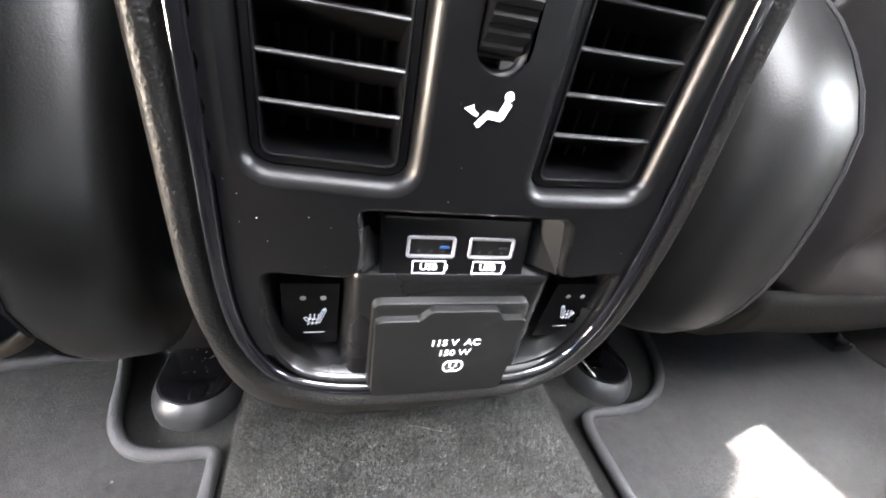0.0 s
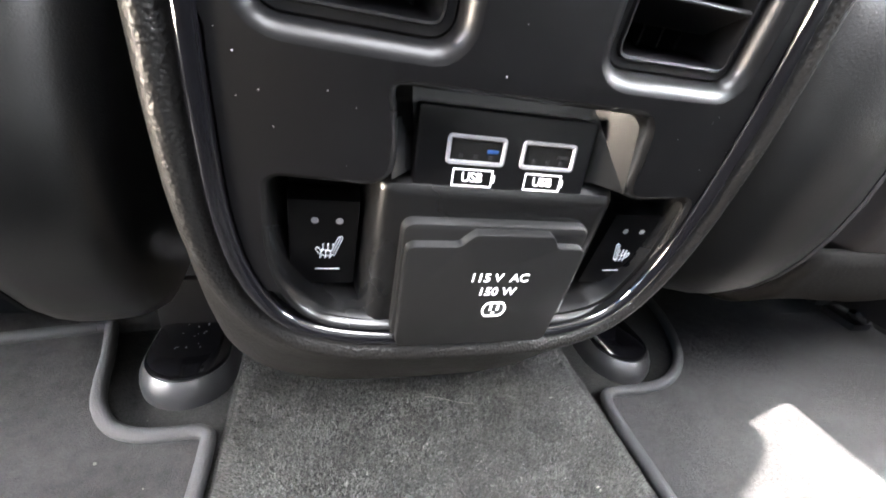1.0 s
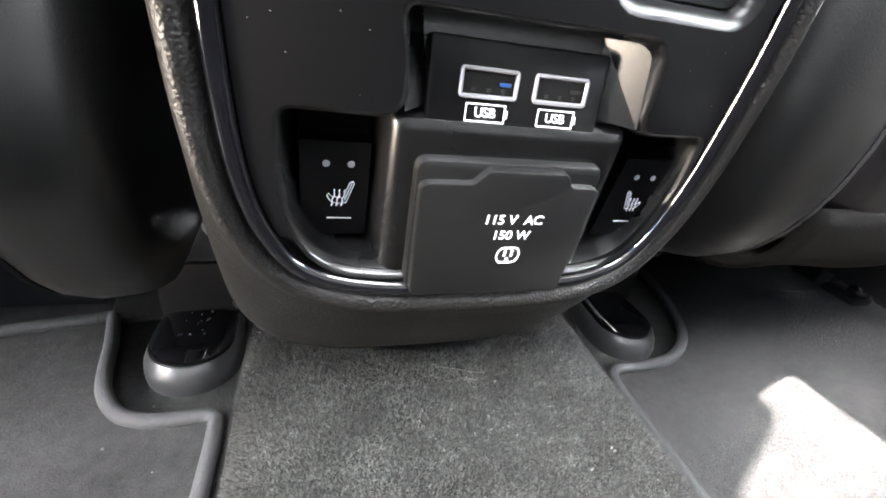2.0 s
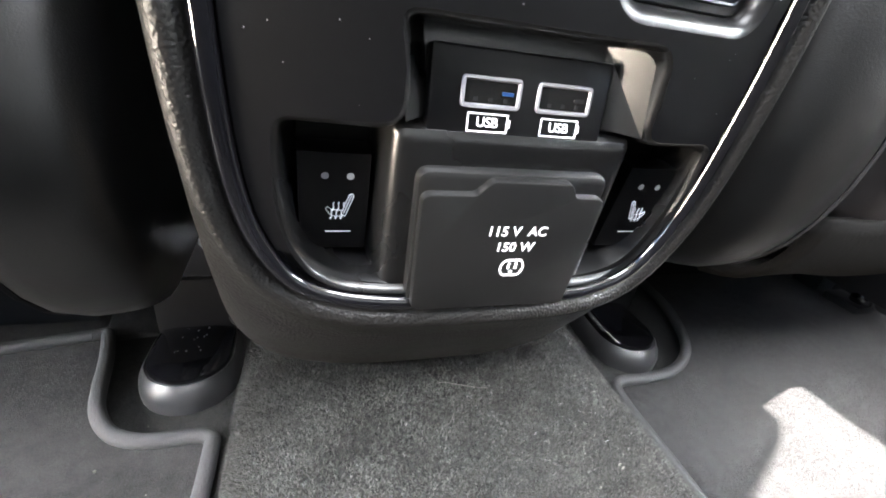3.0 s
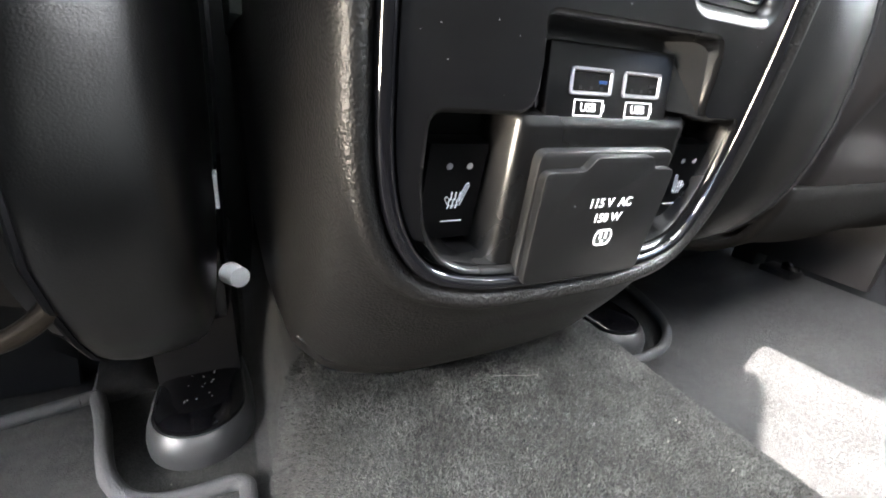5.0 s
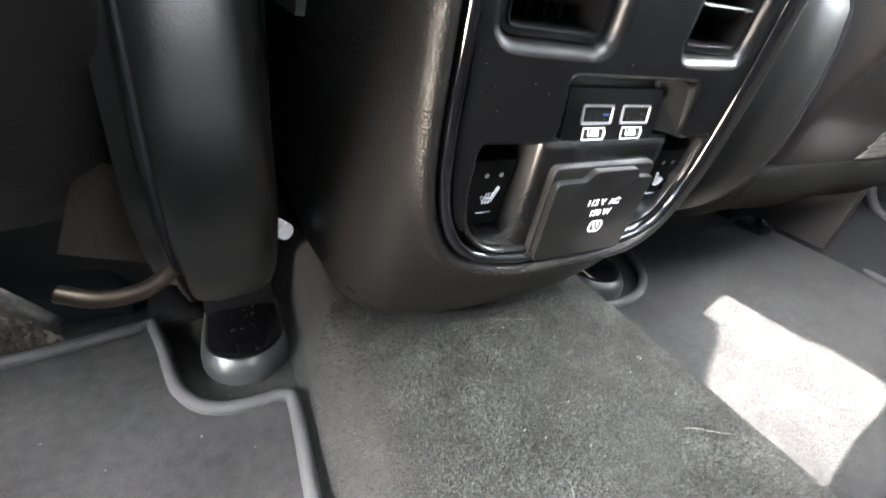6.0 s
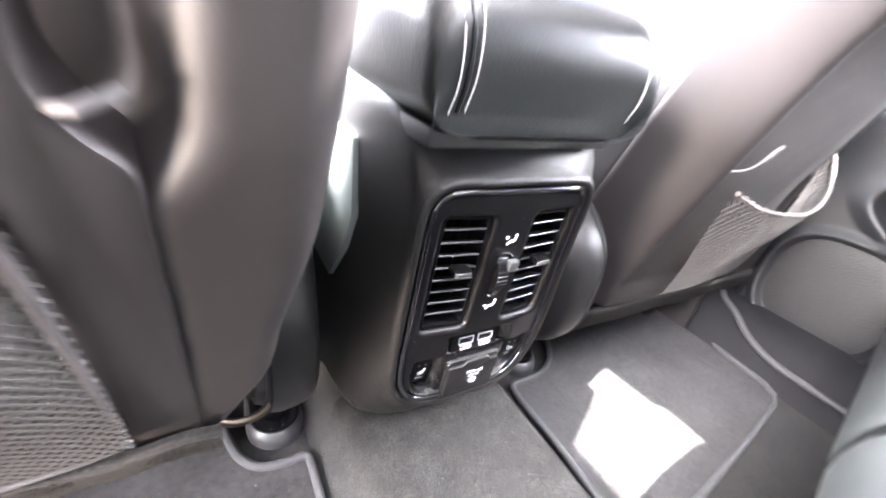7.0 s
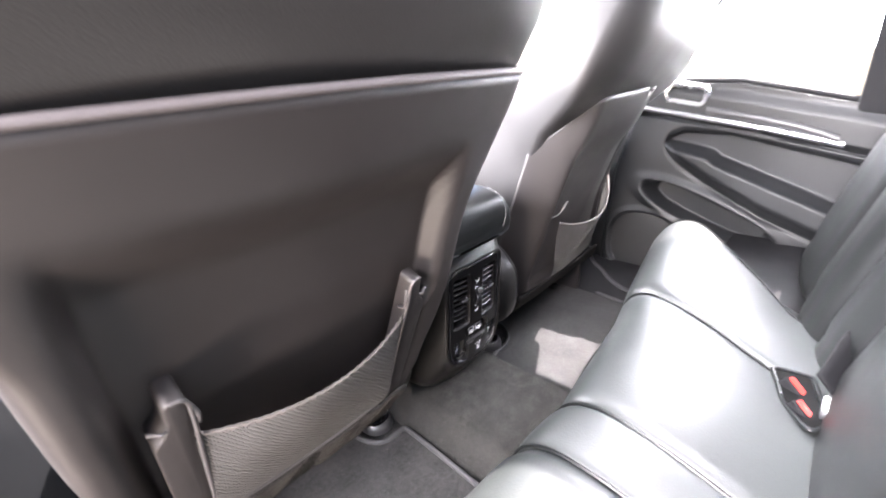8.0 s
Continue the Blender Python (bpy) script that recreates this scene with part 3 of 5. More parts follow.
def vent(mirror):
    loop = vent_l if mirror else vent_r
    sgn = -1 if mirror else 1
    v = on_face("air_vent", dish(loop, [(-0.0006, 0.0), (0.0004, -0.0002), (0.0018, -0.0010), (0.0030, -0.0024), (0.0036, -0.0044), (0.0037, -0.008)]), PANEL, console, "air vent with horizontal louvres and a chrome-tipped tab")
    part("vent_frame", skew(dish(loop, [(0.0034, -0.0085), (0.0036, -0.0052), (0.0042, -0.0046), (0.0058, -0.0048), (0.0062, -0.0040), (0.0067, -0.0042), (0.0069, -0.007), (0.0071, -0.034)])), PANEL, v, "black inner frame")
    x0, y0, x1, y1 = VENT
    x0, x1, y0, y1 = x0 + 0.0069, x1 - 0.0069, y0 + 0.0069, y1 - 0.0069
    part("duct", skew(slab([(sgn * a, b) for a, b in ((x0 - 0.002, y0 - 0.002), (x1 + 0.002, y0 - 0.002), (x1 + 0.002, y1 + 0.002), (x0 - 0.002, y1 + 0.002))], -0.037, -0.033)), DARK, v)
    xs = sorted((sgn * (x0 - 0.0002), sgn * (x1 + 0.0002)))
    prof = [(-0.0042, -0.0003), (-0.0044, 0.0000), (-0.0051, 0.0003), (-0.0150, -0.0056), (-0.0156, -0.0062), (-0.0148, -0.0066), (-0.0054, -0.0008), (-0.0044, -0.0007)]
    n = 8
    for k in range(n):
        yc = y0 + 0.0118 + 0.0102 * k
        part("slat", skew(loft([[(x, yc + b, a) for a, b in prof] for x in xs])), SATIN, v)
        if k == 4:
            c = sgn * (x0 + x1) / 2 + 0.001
            part("tab", skew(box(c - 0.0062, yc - 0.0022, -0.006, c + 0.0062, yc + 0.0028, 0.0030, 0.0012)), PANEL, v)
            part("tab_tip", skew(box(c - 0.0060, yc - 0.0018, 0.0026, c + 0.0060, yc + 0.0012, 0.0040, 0.0006)), CHROME, v, "chrome tip")
    for k in range(5):
        x = xs[0] + (xs[1] - xs[0]) * (k + 0.5) / 5
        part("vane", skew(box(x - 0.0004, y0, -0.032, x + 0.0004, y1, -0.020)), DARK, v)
    return v


vent(True)
vent(False)

# thumb wheel between the vents
wheel = on_face("thumb_wheel", dish(slot, [(-0.0002, 0.0), (0.0005, -0.0004), (0.0012, -0.0020), (0.0016, -0.0055)]), PANEL, console, "ribbed air flow thumb wheel with a bright pointer")
wheel.location.x -= 0.001
prof = []
for k in range(36):
    for a, rr in ((0, 0.0204), (1.5, 0.0210), (5.5, 0.0210), (7, 0.0204)):
        prof.append((rr * math.cos(radians(10 * k + a)), rr * math.sin(radians(10 * k + a))))
bm = skew(loft([[(x, 0.0955 + c, -0.0150 + q) for c, q in prof] for x in (-0.0046, 0.0046)]))
part("roller", bm, PANEL, wheel)
part("pointer", box(-0.0040, 0.1030, 0.0010, 0.0040, 0.1110, 0.0062, 0.0014), CHROME, wheel, "bright pointer")
part("slot_end", box(-0.0050, 0.0765, -0.0060, 0.0050, 0.0790, -0.0012, 0.0008), CAP, wheel)


# printed airflow signs: bent bar, dot and arrow
def airflow(yc, up):
    bm = bmesh.new()
    w0, w1 = 0.0002, 0.00045
    slab([(0.0040 + 0.0013 * math.cos(a), yc + 0.0042 + 0.0013 * math.sin(a)) for a in (2 * math.pi * k / 16 for k in range(16))], w0, w1, bm=bm)

    def bar(p, q, r):
        (ax, ay), (bx, by) = p, q
        l = math.hypot(bx - ax, by - ay)
        nx, ny = -(by - ay) / l * r, (bx - ax) / l * r
        slab([(ax + nx, ay + ny), (ax - nx, ay - ny), (bx - nx, by - ny), (bx + nx, by + ny)], w0, w1, bm=bm)

    bar((0.0042, yc + 0.0026), (0.0026, yc - 0.0016), 0.0011)
    bar((0.0032, yc - 0.0014), (-0.0012, yc - 0.0010), 0.0010)
    bar((-0.0006, yc - 0.0006), (-0.0034, yc - 0.0042), 0.0008)
    if up:
        slab([(-0.0062, yc + 0.0042), (-0.0026, yc + 0.0030), (-0.0050, yc + 0.0008)], w0, w1, bm=bm)
    else:
        slab([(-0.0074, yc + 0.0000), (-0.0046, yc - 0.0016), (-0.0050, yc + 0.0012)], w0, w1, bm=bm)
        bar((-0.0050, yc - 0.0003), (-0.0036, yc - 0.0014), 0.0005)
    for v in bm.verts:
        v.co.x, v.co.y = v.co.x * 0.86, yc + (v.co.y - yc) * 0.86
    return on_face("airflow_sign", bm, WHITE, console, "white printed airflow sign", 0)


airflow(0.0685, False)
airflow(0.1265, True)

# one opening for ports, switches and mains socket; the floor behind the ports slopes back towards the top
on_face("opening_wall", dish(opening, [(-0.0001, 0.0), (0.0006, -0.0003), (0.0014, -0.0014), (0.0024, -0.0060), (0.0034, -0.0125), (0.0042, -0.0160), (0.0048, -0.0168)]), RECESS, console)
bm = bmesh.new()
XL, XR = -0.0300, 0.0300
loft([[(XL, 0.0420, -0.0138), (XL, 0.0100, -0.0062)], [(XR, 0.0420, -0.0138), (XR, 0.0100, -0.0062)]], closed=False, bm=bm)
for a, c in ((XL, -0.0240), (XR, 0.0215)):
    loft([[(a, 0.0200, -0.0010), (a, 0.0405, -0.0042)], [(c, 0.0200, -0.0076), (c, 0.0385, -0.0132)]], closed=False, bm=bm)
loft([[(XL, 0.0412, -0.001), (XR, 0.0412, -0.001)], [(XL + 0.004, 0.0380, -0.0134), (XR - 0.004, 0.0380, -0.0134)]], closed=False, bm=bm)
on_face("recess_wall", bm, RECESS, console, smooth=0)
plate = on_face("usb_plate", slab(rrect(-0.0222, -0.0082, 0.0222, 0.0108, 0.0008, 3), -0.004, 0.0, 0.0005), PANEL, console, "matt black plate with two charging ports")
plate.matrix_local = face @ pose(-0.0025, 0.0247, -0.0052, -12, 0, 0)
for s in (-1, 1):
    bm = bmesh.new()
    loop = rrect(s * 0.0092 - 0.0072, -0.0016, s * 0.0092 + 0.0072, 0.0052, 0.0011, 4)
    loft([[(x, y, w) for x, y in inset(loop, d)] for d, w in ((0, -0.0005), (0, 0.0005), (0.0002, 0.0007), (0.0007, 0.0007), (0.0009, 0.0004), (0.0010, 0.00012))], cap=False, bm=bm)
    port = part("usb_port", bm, NICKEL, plate, "bright metal USB port rim")
    # flat black slab painting the shaded inside of the port
    part("port_opening", slab(inset(loop, 0.0010), 0.00005, 0.00015), DARK, plate)
    part("port_tongue", box(s * 0.0092 + 0.0026, 0.0014, 0.0001, s * 0.0092 + 0.0054, 0.0022, 0.0004, 0.0002), BLUE if s < 0 else RUBBER, plate)
    bm = bmesh.new()
    for k in range(3):
        x = s * 0.0092 - 0.0036 + 0.0036 * k
        box(x - 0.0005, -0.0002, 0.0001, x + 0.0005, 0.0007, 0.0003, bm=bm)
    part("contact", bm, RUBBER, plate)
    bm = bmesh.new()
    cx, cy, hw, hh, e = s * 0.0092, -0.0047, 0.0050, 0.0021, 0.00015
    for x0, y0, x1, y1 in ((-hw, hh - e * 2, hw, hh), (-hw, -hh, hw, -hh + e * 2), (-hw, -hh, -hw + e * 2, hh), (hw - e * 2, -hh, hw, hh), (hw, -0.0009, hw + 0.0006, 0.0009)):
        box(cx + x0, cy + y0, 0.0, cx + x1, cy + y1, 0.00022, bm=bm)
    part("battery_sign", bm, WHITE, plate, "white battery outline", 0)
    lettering("lettering", "USB", 0.0031, pose(cx - 0.0001, cy, 0.0001), WHITE, plate, bold=0.006)

# raised block that carries the socket cover
bm = loft([[(x, y, w) for x, y in rounded([(-a - 0.001, -0.0330), (a - 0.001, -0.0330), (a - 0.001, t), (-a - 0.001, t)], 0.002)] for a, w, t in ((0.0342, -0.0175, 0.0196), (0.0336, -0.0130, 0.0194), (0.0312, -0.0050, 0.0184), (0.0303, -0.0034, 0.0178), (0.0288, -0.0026, 0.0162), (0.0270, -0.0024, 0.0150))])
on_face("socket_block", bm, RECESS, console, "satin black raised socket housing")


def pocket(mirror):
    s = -1 if mirror else 1
    loop = pocket_l if mirror else pocket_r
    on_face("pocket_floor", slab(inset(loop, 0.0010), -0.0185, -0.0166), PANEL, console)
    # rocker, pressed in slightly at its lower half
    sw = on_face("rocker_switch", box(-0.0086, -0.0144, -0.007, 0.0086, 0.0144, 0.0, 0.0009), PANEL, console, "black seat heating rocker switch")
    sw.matrix_local = face @ pose(0.0474 if s > 0 else -0.0438, -0.0055, -0.0108, 5, 0, 0)
    for dx in (-0.0034, 0.0026):
        part("indicator", slab([(dx + 0.0009 * math.cos(a), 0.0082 + 0.0009 * math.sin(a)) for a in (2 * math.pi * k / 14 for k in range(14))], 0.0, 0.00015), LED, sw, "unlit grey indicator dot")
    bm = bmesh.new()
    box(-0.0046, -0.0114, 0.0, 0.0046, -0.0110, 0.00015, bm=bm)

    def stroke(pts, r):
        tube([(-s * x, y, 0.0) for x, y in pts], r, 6, bm=bm, flat=0.4)

    stroke([(0.0010, -0.0040), (0.0024, -0.0046), (0.0052, 0.0034), (0.0047, 0.0042), (0.0036, 0.0038), (0.0014, -0.0022)], 0.00042)
    stroke([(0.0018, -0.0034), (0.0043, 0.0034)], 0.00030)
    stroke([(0.0018, -0.0047), (-0.0012, -0.0049), (-0.0032, -0.0040), (-0.0046, -0.0018), (-0.0040, -0.0008), (-0.0026, -0.0020), (0.0008, -0.0024)], 0.00034)
    for k in range(3):
        x0 = -0.0030 + 0.0018 * k
        stroke([(x0 + 0.00026 * math.sin(j * 1.7) + 0.00020 * j, -0.0058 + 0.00095 * j) for j in range(8)], 0.00036)
    part("heat_sign", bm, WHITE, sw, "white heated seat sign", 0).scale = (0.70, 0.76, 1)


pocket(True)
pocket(False)

# hinged cover of the mains socket
flap_edge = rounded([(-0.0240, -0.0300), (0.0224, -0.0300), (0.0230, -0.0120), (0.0233, 0.0052), (0.0147, 0.0053), (0.0136, 0.0074), (0.0122, 0.0090), (-0.0085, 0.0090), (-0.0102, 0.0074), (-0.0120, 0.0053), (-0.0252, 0.0052), (-0.0247, -0.0120)], 0.0026, 5)
cover = on_face("socket_cover", slab(flap_edge, -0.0004, 0.0034, 0.0006), FLAP, console, "black hinged socket flap", 35)
part("hinge_strip", skew(slab(rounded([(-0.0254, -0.0300), (0.0238, -0.0300), (0.0244, 0.0100), (-0.0262, 0.0100)], 0.0034, 6), -0.0036, 0.0008, 0.0016)), FLAP, cover, "bevelled backing of the flap")
lettering("lettering", "115 V  AC", 0.0039, pose(-0.0002, -0.0046, 0.0034), WHITE, cover, bold=0.012)
lettering("lettering", "150 W", 0.0039, pose(0.0002, -0.0094, 0.0034), WHITE, cover, bold=0.012)
bm = bmesh.new()
loop = rounded([(-0.0030, -0.0032), (0.0030, -0.0032), (0.0044, -0.0012), (0.0044, 0.0012), (0.0030, 0.0032), (-0.0030, 0.0032), (-0.0044, 0.0012), (-0.0044, -0.0012)], 0.0012)
loft([[(x, y, w) for x, y in inset(loop, d)] for d, w in ((0, 0), (0, 0.0002), (0.0006, 0.0002), (0.0006, 0))], cap=False, bm=bm)
for x in (-0.0013, 0.0013):
    box(x - 0.0004, -0.0004, 0.0, x + 0.0004, 0.0020, 0.0002, bm=bm)
slab([(0.0007 * math.cos(a), -0.0017 + 0.0007 * math.sin(a)) for a in (2 * math.pi * k / 12 for k in range(12))], 0.0, 0.0002, bm=bm)
sign = part("socket_sign", bm, WHITE, cover, "white mains socket sign", 0)
sign.matrix_local = pose(0.0010, -0.0160, 0.0034)
sign.scale = (0.80, 0.86, 1)

# small ribs at the lower left corner of the body
for k in range(5):
    r = part("corner_rib", tube(spline([(-0.0052, 0.0022, 0.0010), (-0.0018, 0.0002, 0.0002), (0.0018, -0.0002, -0.0002), (0.0050, 0.0012, -0.0012)], 3), 0.0006, 6), GRAIN, console)
    r.matrix_local = pose(-0.0785 + 0.0019 * k, 0.0515 - 0.0006 * k, 0.1245 - 0.0022 * k, 0, 0, -25)

# dust on the fascia
rng_dust = random.Random(21)
dust = bmesh.new()
count = 0
while count < 34:
    x, y = rng_dust.uniform(-0.064, 0.064), rng_dust.uniform(-0.028, 0.160)
    if inside((x, y), inset(OUTLINE, 0.006)) and not any(inside((x, y), inset(h, -0.003)) for h in holes):
        r = rng_dust.uniform(0.00005, 0.00012)
        box(x - r, y - r, 0.00005, x + r * 1.4, y + r, 0.00016, bm=dust)
        count += 1
specks = on_face("dust", dust, LED, console, "tiny pale dust specks", 0)
tagged(specks, "tiny pale dust specks", kind="stuff")

# padded armrest lid
lid = thing("armrest", "padded black leather console armrest with white stitching", "armrest")


def lid_ring(y, k):
    """Cross section at y; k: how full it is."""
    out = []
    top, hw = 0.398 + 0.074 * k, 0.070 + 0.008 * min(1, k * 1.3)
    for x, z in rrect(-1, 0, 1, 1, 0.34, 7):
        out.append((x * hw - 0.015, y, 0.398 + (top - 0.398) * z + 0.004 * (1 - x * x) * z * k))
    return out


rows_y = [(-0.0345, 0.16), (-0.0395, 0.34), (-0.0405, 0.52), (-0.0380, 0.70), (-0.030, 0.86), (-0.016, 0.955), (0.004, 1.0), (0.06, 1.0), (0.15, 0.99), (0.26, 0.98), (0.30, 0.9), (0.31, 0.6)]
part("cushion", loft([lid_ring(y, k) for y, k in rows_y]), LEATHER, lid, smooth=80)
part("lid_base", box(-0.082, -0.024, 0.388, 0.052, 0.31, 0.3995, 0.004), SOFT, lid)


def lid_line(x):
    out = []
    for y, k in rows_y:
        top = 0.398 + 0.074 * k + 0.004 * k * (1 - (x / 0.079) ** 2)
        lim = 1.0 - max(0, (abs(x + 0.015) / (0.070 + 0.008 * min(1, k * 1.3)) - 0.66) / 0.34) ** 2 * 0.34
        out.append((x, y - 0.0002, 0.398 + (top - 0.398) * lim + 0.0004))
    return spline(out, 6)


def stitches(line, gap, length, r):
    bm, run, pts = bmesh.new(), 0.0, [Vector(p) for p in line]
    for a, b in zip(pts, pts[1:]):
        d = (b - a).length
        while run < d and d > 1e-6:
            p = a + (b - a) * (run / d)
            q = p + (b - a).normalized() * length
            tube([p + Vector((0.0003, 0, 0)), (p + q) / 2 + Vector((0, 0, 0.0002)), q - Vector((0.0003, 0, 0))], r, 5, bm=bm)
            run += gap
        run -= d
    return bm


for x in (-0.0790, -0.0700, 0.0480):
    part("stitching", stitches(lid_line(x), 0.0034, 0.0027, 0.00045), THREAD, lid, "white stitched seam")
part("seam", tube(lid_line(-0.0745), 0.0012, 6), LEATHER, lid)

# added boxes below the pillars that block light from the front footwells
for s, nm in ((-1, "pillar_trim_left"), (1, "pillar_trim_right")):
    xs = sorted((s * 0.565, s * 0.775))
    tagged(link(nm, box(xs[0], 0.215, -0.05, xs[1], 0.25, 0.52, 0.008), DOOR), "dark box added to block light from the front footwell", "trim", kind="structure")
def along(line, y):
    for (a, za), (b, zb) in zip(line, line[1:]):
        if b <= y <= a:
            return za + (zb - za) * (y - a) / (b - a)
    return line[0][1] if y > line[0][0] else line[-1][1]


# ---- front seats ----
LEAN_SEAT = radians(20)


def along_up(line, x):
    for (a, za), (b, zb) in zip(line, line[1:]):
        if a <= x <= b:
            return za + (zb - za) * (x - a) / (b - a)
    return line[0][1] if x < line[0][0] else line[-1][1]


def front_seat(x, y, z, inner, right=False):
    """inner: side of the tunnel, 1 right or -1 left. Local frame: x across, y out of the back towards the rear, z up along the back."""
    t = thing("front_seat", "black leather front seat, plastic back with net pocket", "car seat", group="front seats")
    t.matrix_world = Matrix.Translation((x, y, z)) @ Matrix(((1, 0, 0, 0), (0, -math.cos(LEAN_SEAT), -math.sin(LEAN_SEAT), 0), (0, -math.sin(LEAN_SEAT), math.cos(LEAN_SEAT), 0), (0, 0, 0, 1)))
    hw = 0.192 if right else 0.198

    def recede(q):
        """The passenger's back falls away towards the door, most of all higher up."""
        k = max(0.0, q.x) if right else 0.0
        q.y -= (0.12 * k + 0.9 * k * k) * (0.35 + 0.65 * step(0.10, 0.27, q.z))
        if not right and q.z < 0.27:
            q.y -= 0.085 * (0.27 - q.z)
        return q

    def width(s):
        return hw - (0 if right else 0.010) * (1 - step(0.13, 0.23, s)) + 0.034 * step(0.36, 0.54, s) - 0.05 * step(0.60, 0.85, s)

    # back shell: flat sides, a recess in the middle, edges that turn forward
    def shell(u, v):
        a = u * 2 - 1
        k = abs(a)
        x_low = min(k, 0.80) / 0.80 * (hw - 0.020) + 0.020 * math.sin(max(0.0, k - 0.80) / 0.20 * math.pi / 2)
        low = (0.082 if right else 0.064) + (0.062 if right else 0.076) * max(0.0, (x_low - 0.160) / 0.032)
        rounder = right and a < 0
        bend, radius = (0.66, 0.045) if rounder else (0.80, 0.020)
        high = 0.525 - 0.10 * step(0.60, 1.0, k) ** 1.4 if rounder else 0.513 - 0.05 * step(0.86, 1.0, k) ** 1.6
        s = low + (high - low) * v + 0.012 * (1 - k * k) * step(0.6, 1, v)
        w = hw + 0.012 if rounder else width(s)
        flat = min(k, bend) / bend * (w - radius)
        turn = max(0.0, k - bend) / (1 - bend) * math.pi / 2
        strip = max(0.0, k - bend) / (1 - bend)
        xx = flat + (radius * strip ** 0.92 if rounder else radius * math.sin(turn))
        wall = 0.130 + 0.014 * step(0.245, 0.275, s)
        recess = (0.010 if right else 0.027) * (1 - step(*((0.150, 0.167) if a < 0 else (wall, wall + 0.014)), xx)) * (1 - step(0.395, 0.47, s)) * step(0.098, 0.122, s)
        wrap = (0.070 * (strip ** 1.25) if rounder else 0.095 * (1 - math.cos(turn))) + 0.005 * k * k
        return recede(Vector((math.copysign(xx, a), -recess - wrap + 0.016 * step(0.34, 0.54, s) * (1 - k * k), s)))

    sh = part("back_shell", sheet(shell, 96, 56), SHELL, t, "dark brownish plastic back shell", 70)
    thick(sh, 0.004, 1)

    # leather upper part above the shell and the bolster in front of it
    rings = []
    for s, grow, back in ((-0.05, -0.04, -0.105), (-0.035, -0.012, -0.088), (0.0, -0.006, -0.075), (0.10, -0.004, -0.066), (0.22, 0.0, -0.060), (0.34, 0.004, -0.055), (0.45, 0.006, -0.036), (0.52, 0.008, 0.004), (0.56, 0.006, 0.013), (0.62, 0.002, 0.018), (0.70, -0.008, 0.014), (0.78, -0.024, 0.002), (0.83, -0.05, -0.02), (0.855, -0.09, -0.04)):
        w = width(s) + grow
        ring = []
        for px, py in rrect(-1, -1, 1, 1, 0.42, 6):
            depth = 0.135 - 0.03 * step(0.5, 0.85, s)
            bulge = 0.018 * (1 - px * px) * (py > 0) * step(0.5, 0.62, s)
            side = 0.02 * (abs(px) ** 3) * (py < 0)
            ring.append((px * w, back - depth / 2 + py * depth / 2 + bulge - side, s))
        rings.append(ring)
    part("backrest", loft(rings), SEATING, t, "black leather backrest", 80)
    # light seam along the shell's top edge and down its sides
    top = [shell(k / 40, 1.0) + Vector((0, 0.003, 0.003)) for k in range(22 if right else 0, 41)]
    part("top_seam", tube(top, 0.0030, 8), SEAM, t, "pale edge piping")
    for a in ((0.0, 1.0) if not right else (1.0,)):
        part("side_seam", tube([shell(a, k / 20) + Vector(((a * 2 - 1) * 0.002, -0.004, 0)) for k in range(21)], 0.0022, 6), SEAM, t)

    # net pocket: two posts with hooks, a rim below, the net and its elastic cord
    def low(q):
        """Posts and rim reach further down and follow the shell."""
        q = Vector(q)
        if q.z < 0.26:
            q.z -= 0.22 * (0.26 - q.z)
        return recede(q)

    if not right:
        for q in (-1.0, 1.0):
            side = [(q * 0.124, 0.004, 0.3085), (q * 0.1165, 0.0045, 0.3075), (q * 0.1125, 0.004, 0.301), (q * 0.1115, 0.004, 0.285), (q * 0.1120, 0.005, 0.20), (q * 0.1125, 0.007, 0.140), (q * 0.109, 0.008, 0.125), (q * 0.096, 0.009, 0.117), (q * 0.05, 0.010, 0.113), (0, 0.010, 0.112)]
            part("pocket_rim", tube([low(p) for p in spline(side, 5)], 0.0018, 8), RIM, t, "pale grey pocket rim")
            bar = rounded([(q * 0.1125, 0.096), (q * 0.142, 0.096), (q * 0.142, 0.262), (q * 0.1335, 0.272), (q * 0.1290, 0.282), (q * 0.1285, 0.308), (q * 0.1125, 0.308)], 0.007)
            if q < 0:
                bar = bar[::-1]
            bm = slab(bar, -0.016 if q > 0 else -0.030, 0.0035, 0.003)
            for vert in bm.verts:
                vert.co = low((vert.co.x, vert.co.z, vert.co.y))
            part("pocket_post", bm, SHELL, t, "dark plastic side bar of the pocket")
            part("hook_pin", tube(spline([(q * 0.1105, -0.008, 0.262), (q * 0.1085, 0.002, 0.270), (q * 0.1080, 0.004, 0.284), (q * 0.111, -0.001, 0.292)], 4), 0.0020, 8), RIM, t, "worn pale bag hook")
            part("outer_pin", tube([(q * 0.129, 0.001, 0.277), (q * 0.134, 0.003, 0.2785), (q * 0.142, -0.002, 0.280)], 0.0017, 8), RIM, t, "small pale catch")
    else:
        part("bag_hook", tube(spline([(-0.168, 0.000, 0.294), (-0.160, 0.006, 0.300), (-0.152, 0.008, 0.312), (-0.148, 0.008, 0.322), (-0.140, 0.006, 0.324)], 4), [0.0013] * 8 + [0.0022] * 9, 8), RIM, t, "worn pale bag hook")

